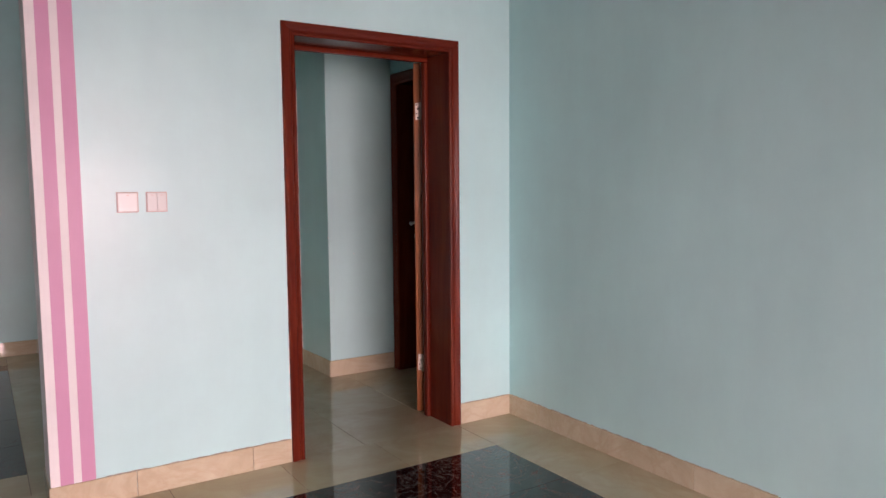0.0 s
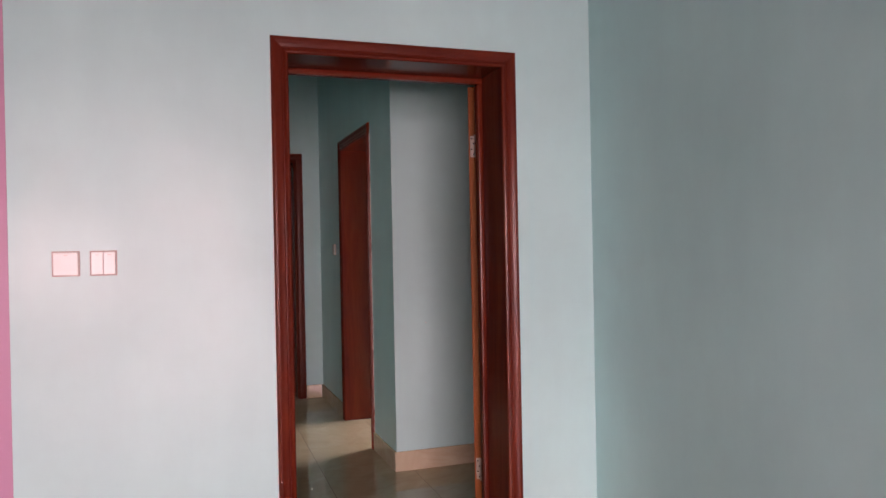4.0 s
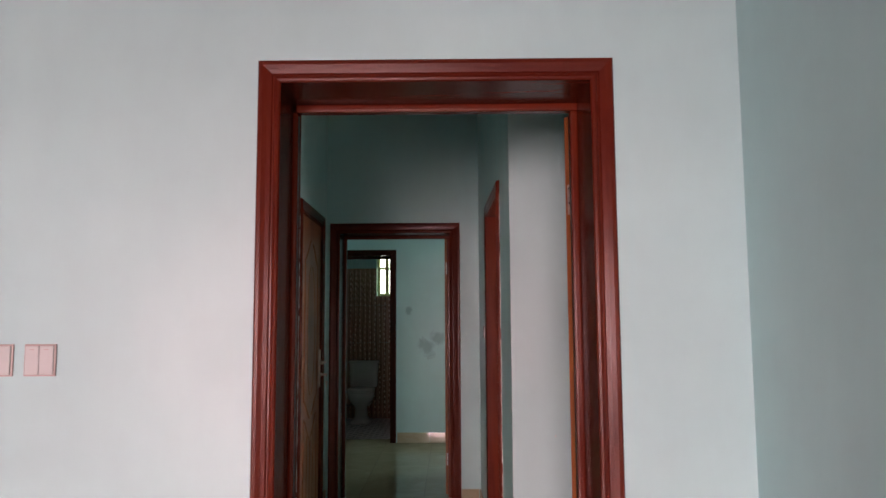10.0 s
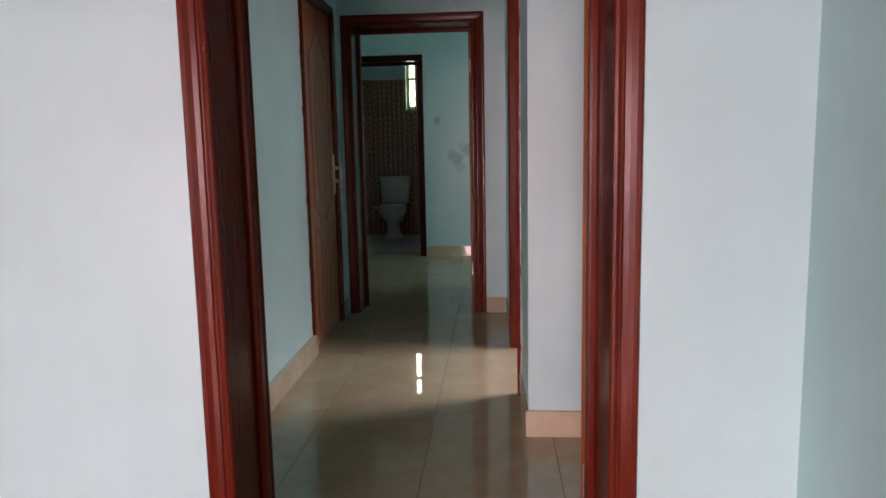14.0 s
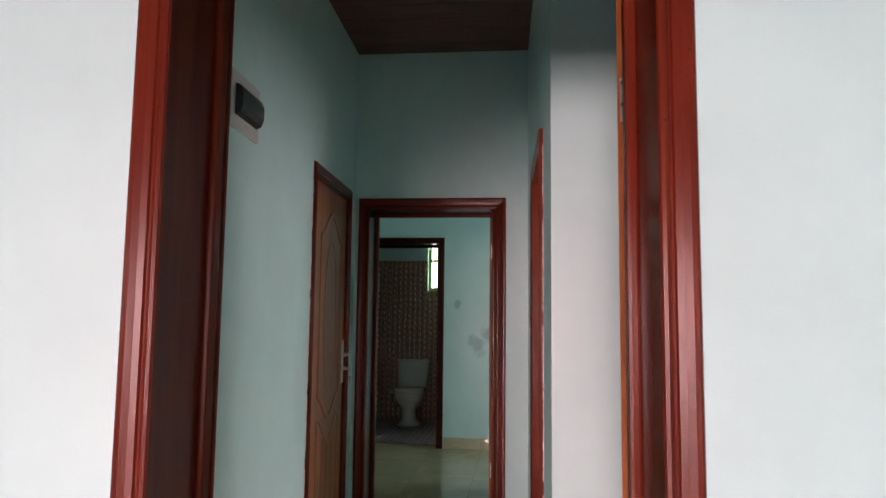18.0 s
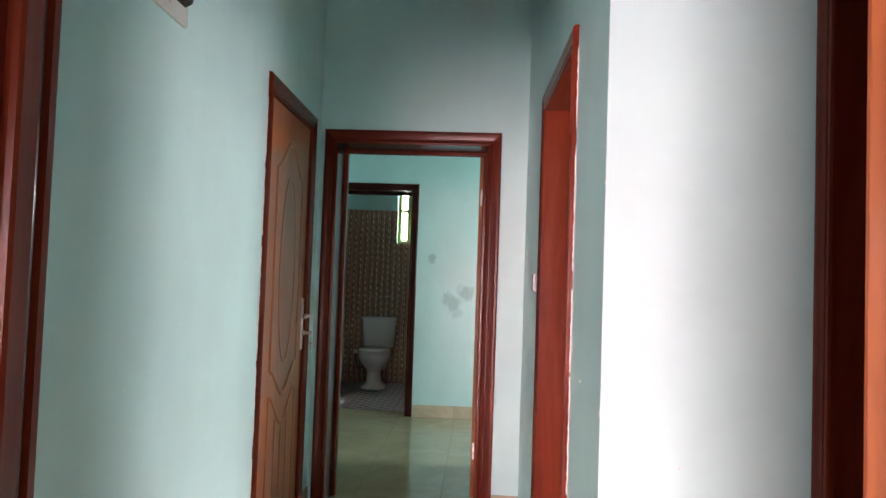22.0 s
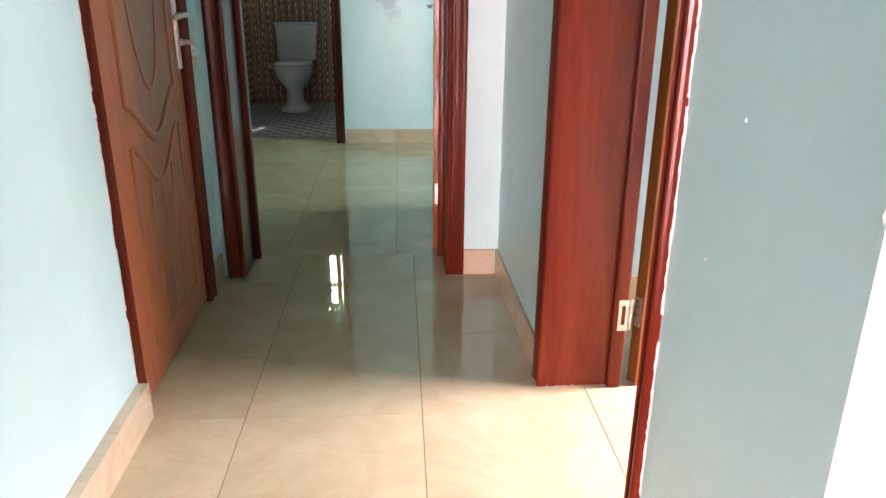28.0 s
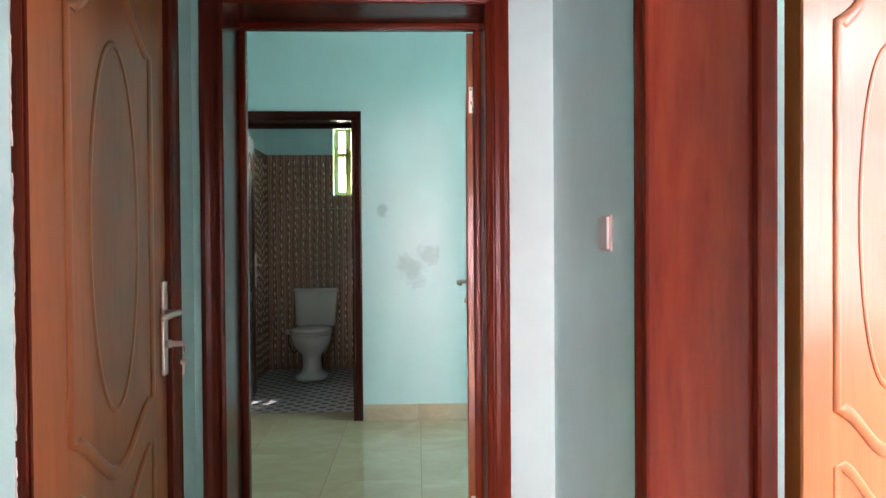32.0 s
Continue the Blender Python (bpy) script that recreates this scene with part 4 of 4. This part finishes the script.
tube(bm, [(0.0, -0.05, 0.0), (0.02, -0.055, -0.10), (0.07, -0.06, -0.16), (0.11, -0.07, -0.10), (0.11, -0.08, 0.0)], 0.006, 8, False, 1.0, (0, 1, 0))
part("hose", bm, steel, valve, smooth=True)


# ---- ragged plaster beside the side room door ----
def ragged_edge(name, m, length, seed, lo=0.003, hi=0.010, material=None, label="ragged white filler line between frame and wall"):
    """A broken line of white filler along a frame; local x away from the frame, z up, facing -y."""
    rnd = random.Random(seed)
    top = thing(name, m, label, "plaster edge", kind="structure")
    z = 0.01
    while z < length:
        end = min(length, z + rnd.uniform(0.15, 0.5))
        bm = bmesh.new()
        rows = []
        w = rnd.uniform(lo, hi)
        while z < end:
            w = min(hi, max(lo * 0.6, w + rnd.uniform(-0.0035, 0.0035)))
            d = rnd.uniform(0.0015, 0.0045)
            rows.append([bm.verts.new(c) for c in ((-0.001, 0.0, z), (-0.001, -d, z), (w * 0.6, -d * 0.8, z), (w, 0.0, z))])
            z += rnd.uniform(0.006, 0.018)
        for a, b in zip(rows, rows[1:]):
            for k in range(4):
                bm.faces.new((a[k], a[(k + 1) % 4], b[(k + 1) % 4], b[k]))
        if len(rows) > 1:
            bm.faces.new(rows[0][::-1])
            bm.faces.new(rows[-1])
            part("filler", bm, material or plaster, top)
        else:
            bm.free()
        z += rnd.uniform(0.0, 0.05)
    return top


ragged_edge("filler_line", M3 @ Matrix.Translation((-D3[0] + CW / 2, 0, 0)), 2.06, 4, 0.001, 0.006)
ragged_edge("filler_line", M4 @ Matrix.Translation((D4[0] - CW * 0.4, 0, 0)) @ Matrix.Diagonal((-1, 1, 1, 1)), 2.05, 9, 0.001, 0.004)


# ---- paint nibs and specks on the corridor walls ----
def speck(m, w, h, seed):
    """A small knob of splashed plaster on a painted wall, facing -y."""
    rnd = random.Random(seed)
    bm = bmesh.new()
    rim = [bm.verts.new((w * math.cos(a) * rnd.uniform(0.6, 1.1), 0.0005, h * math.sin(a) * rnd.uniform(0.6, 1.1))) for a in [i * math.pi / 4 for i in range(8)]]
    tip = bm.verts.new((0, -0.003, 0))
    for i in range(8):
        bm.faces.new((rim[i], rim[(i + 1) % 8], tip))
    bm.faces.new(rim[::-1])
    ob = part("plaster_speck", bm, plaster)
    ob.matrix_world = m
    return tagged(ob, "small white plaster speck stuck on the mint wall", "plaster speck", "plaster specks", "structure")


for i, (m, u, z, w, h) in enumerate((
        (M4, 5.35, 0.98, 0.003, 0.004), (M4, 4.95, 0.74, 0.002, 0.002), (M3, -5.60, 1.02, 0.0015, 0.006), (M3, -5.66, 0.80, 0.0015, 0.004),
        (M3, -5.45, 1.30, 0.002, 0.003), (M3, -5.62, 0.38, 0.0015, 0.004), (M3, -5.305, 0.98, 0.004, 0.012), (M3, -5.306, 1.55, 0.002, 0.006),
        (Matrix.Translation((0, LY, 0)), 2.98, 0.86, 0.004, 0.005))):
    speck(m @ Matrix.Translation((u, 0, z)), w, h, i)

ragged_edge("filler_line", M2 @ Matrix.Translation((D2[1] + CW, 0, 0)), 2.08, 21, 0.001, 0.004)
ragged_edge("filler_line", M2 @ Matrix.Translation((D2[0] - CW, 0, 0)) @ Matrix.Diagonal((-1, 1, 1, 1)), 2.08, 22, 0.001, 0.003)
ragged_edge("filler_line", M4 @ Matrix.Translation((D4[1] + CW, 0, 0)), 2.08, 23, 0.001, 0.005)
ragged_edge("filler_line", M1 @ Matrix.Translation((D1[0] - CW1, 0, D1[2] + CW1)) @ Matrix.Rotation(radians(90), 4, "Y") @ Matrix.Diagonal((-1, 1, 1, 1)), D1[1] - D1[0] + CW1, 24, 0.001, 0.004)


# ---- nail heads filled over on the side room's door stop ----
for z in (0.16, 0.47, 0.62, 1.22, 1.50, 1.60):
    bm = bmesh.new()
    u = -D3[1] + 0.012 + 0.004 * math.sin(z * 40)
    tube(bm, [(u, T - 0.0565, z), (u, T - 0.0545, z)], 0.0024, 7, False, 1.0, (0, 0, 1))
    part("filled_nail_hole", bm, plaster, d3)


# ---- mortar crumbs left at the feet of the door frames ----
def crumbs(name, m, length, seed):
    """A ragged bead of grey mortar along a frame's foot; local x along it, facing -y."""
    rnd = random.Random(seed)
    top = thing(name, m, "crumbs of grey mortar along the door frame's foot", "mortar", kind="structure")
    x = 0.0
    while x < length:
        w, d, h = rnd.uniform(0.006, 0.022), rnd.uniform(0.003, 0.009), rnd.uniform(0.002, 0.006)
        bm = bmesh.new()
        base = [bm.verts.new((x + w * (0.5 + 0.5 * math.cos(a)) * rnd.uniform(0.8, 1.1), -d * (0.5 + 0.5 * math.sin(a)) * rnd.uniform(0.7, 1.2), 0.0003)) for a in [i * math.pi / 3 for i in range(6)]]
        tip = bm.verts.new((x + w / 2, -d * 0.4, h))
        for i in range(6):
            bm.faces.new((base[i], base[(i + 1) % 6], tip))
        bm.faces.new(base[::-1])
        part("crumb", bm, grey_mortar, top)
        x += w * rnd.uniform(0.8, 1.6)
    return top


crumbs("mortar_crumbs", M3 @ Matrix.Translation((-D3[1], 0, 0)) @ Matrix.Rotation(radians(90), 4, "Z"), 0.2, 31)
crumbs("mortar_crumbs", M2 @ Matrix.Translation((D2[1], -0.020, 0)), 0.08, 32)
crumbs("mortar_crumbs", M2 @ Matrix.Translation((D2[0] - CW, -0.020, 0)), 0.08, 33)
crumbs("mortar_crumbs", M4 @ Matrix.Translation((D4[1], -0.020, 0)), 0.08, 34)
crumbs("mortar_crumbs", M4 @ Matrix.Translation((D4[0] - 0.035, -0.020, 0)), 0.04, 35)

# ---- grey mortar smears along the top of the skirting ----
SM = "grey mortar smear along the top of the skirting"
UP_DOOR_WALL = Matrix(((0, 0, -1, 0), (0, 1, 0, WY), (1, 0, 0, 0.113), (0, 0, 0, 1)))
UP_SIDE_WALL = Matrix(((0, 1, 0, RX), (0, 0, 1, 0), (1, 0, 0, 0.113), (0, 0, 0, 1)))
ragged_edge("mortar_line", UP_DOOR_WALL @ Matrix.Translation((0, 0, -(D1[0] - CW1))), D1[0] - CW1 - 1.14, 41, 0.001, 0.003, grey_mortar, SM)
ragged_edge("mortar_line", UP_DOOR_WALL @ Matrix.Translation((0, 0, -RX)), RX - D1[1] - CW1, 42, 0.001, 0.003, grey_mortar, SM)
ragged_edge("mortar_line", UP_SIDE_WALL @ Matrix.Translation((0, 0, 1.2)), WY - 1.22, 43, 0.001, 0.004, grey_mortar, SM)

# ---- caulk beside the living room door frame, and dents in its casing ----
ragged_edge("filler_line", M1 @ Matrix.Translation((D1[1] + CW1, 0, 0)), 2.06, 25, 0.001, 0.0025)
ragged_edge("filler_line", M1 @ Matrix.Translation((D1[0] - CW1, 0, 0)) @ Matrix.Diagonal((-1, 1, 1, 1)), 2.06, 26, 0.001, 0.0025)
for u, z in ((D1[1] + 0.052, 1.74), (D1[1] + 0.010, 1.62), (D1[1] + 0.011, 1.18), (D1[1] + 0.010, 1.50), (D1[0] - 0.010, 1.66), (D1[0] - 0.055, 1.30), (D1[0] - 0.011, 0.95)):
    bm = bmesh.new()
    tube(bm, [(u, -0.0195, z), (u, -0.012, z)], 0.0014, 7, False, 1.0, (0, 0, 1))
    part("nail_dent", bm, bath_wood_v, d1)
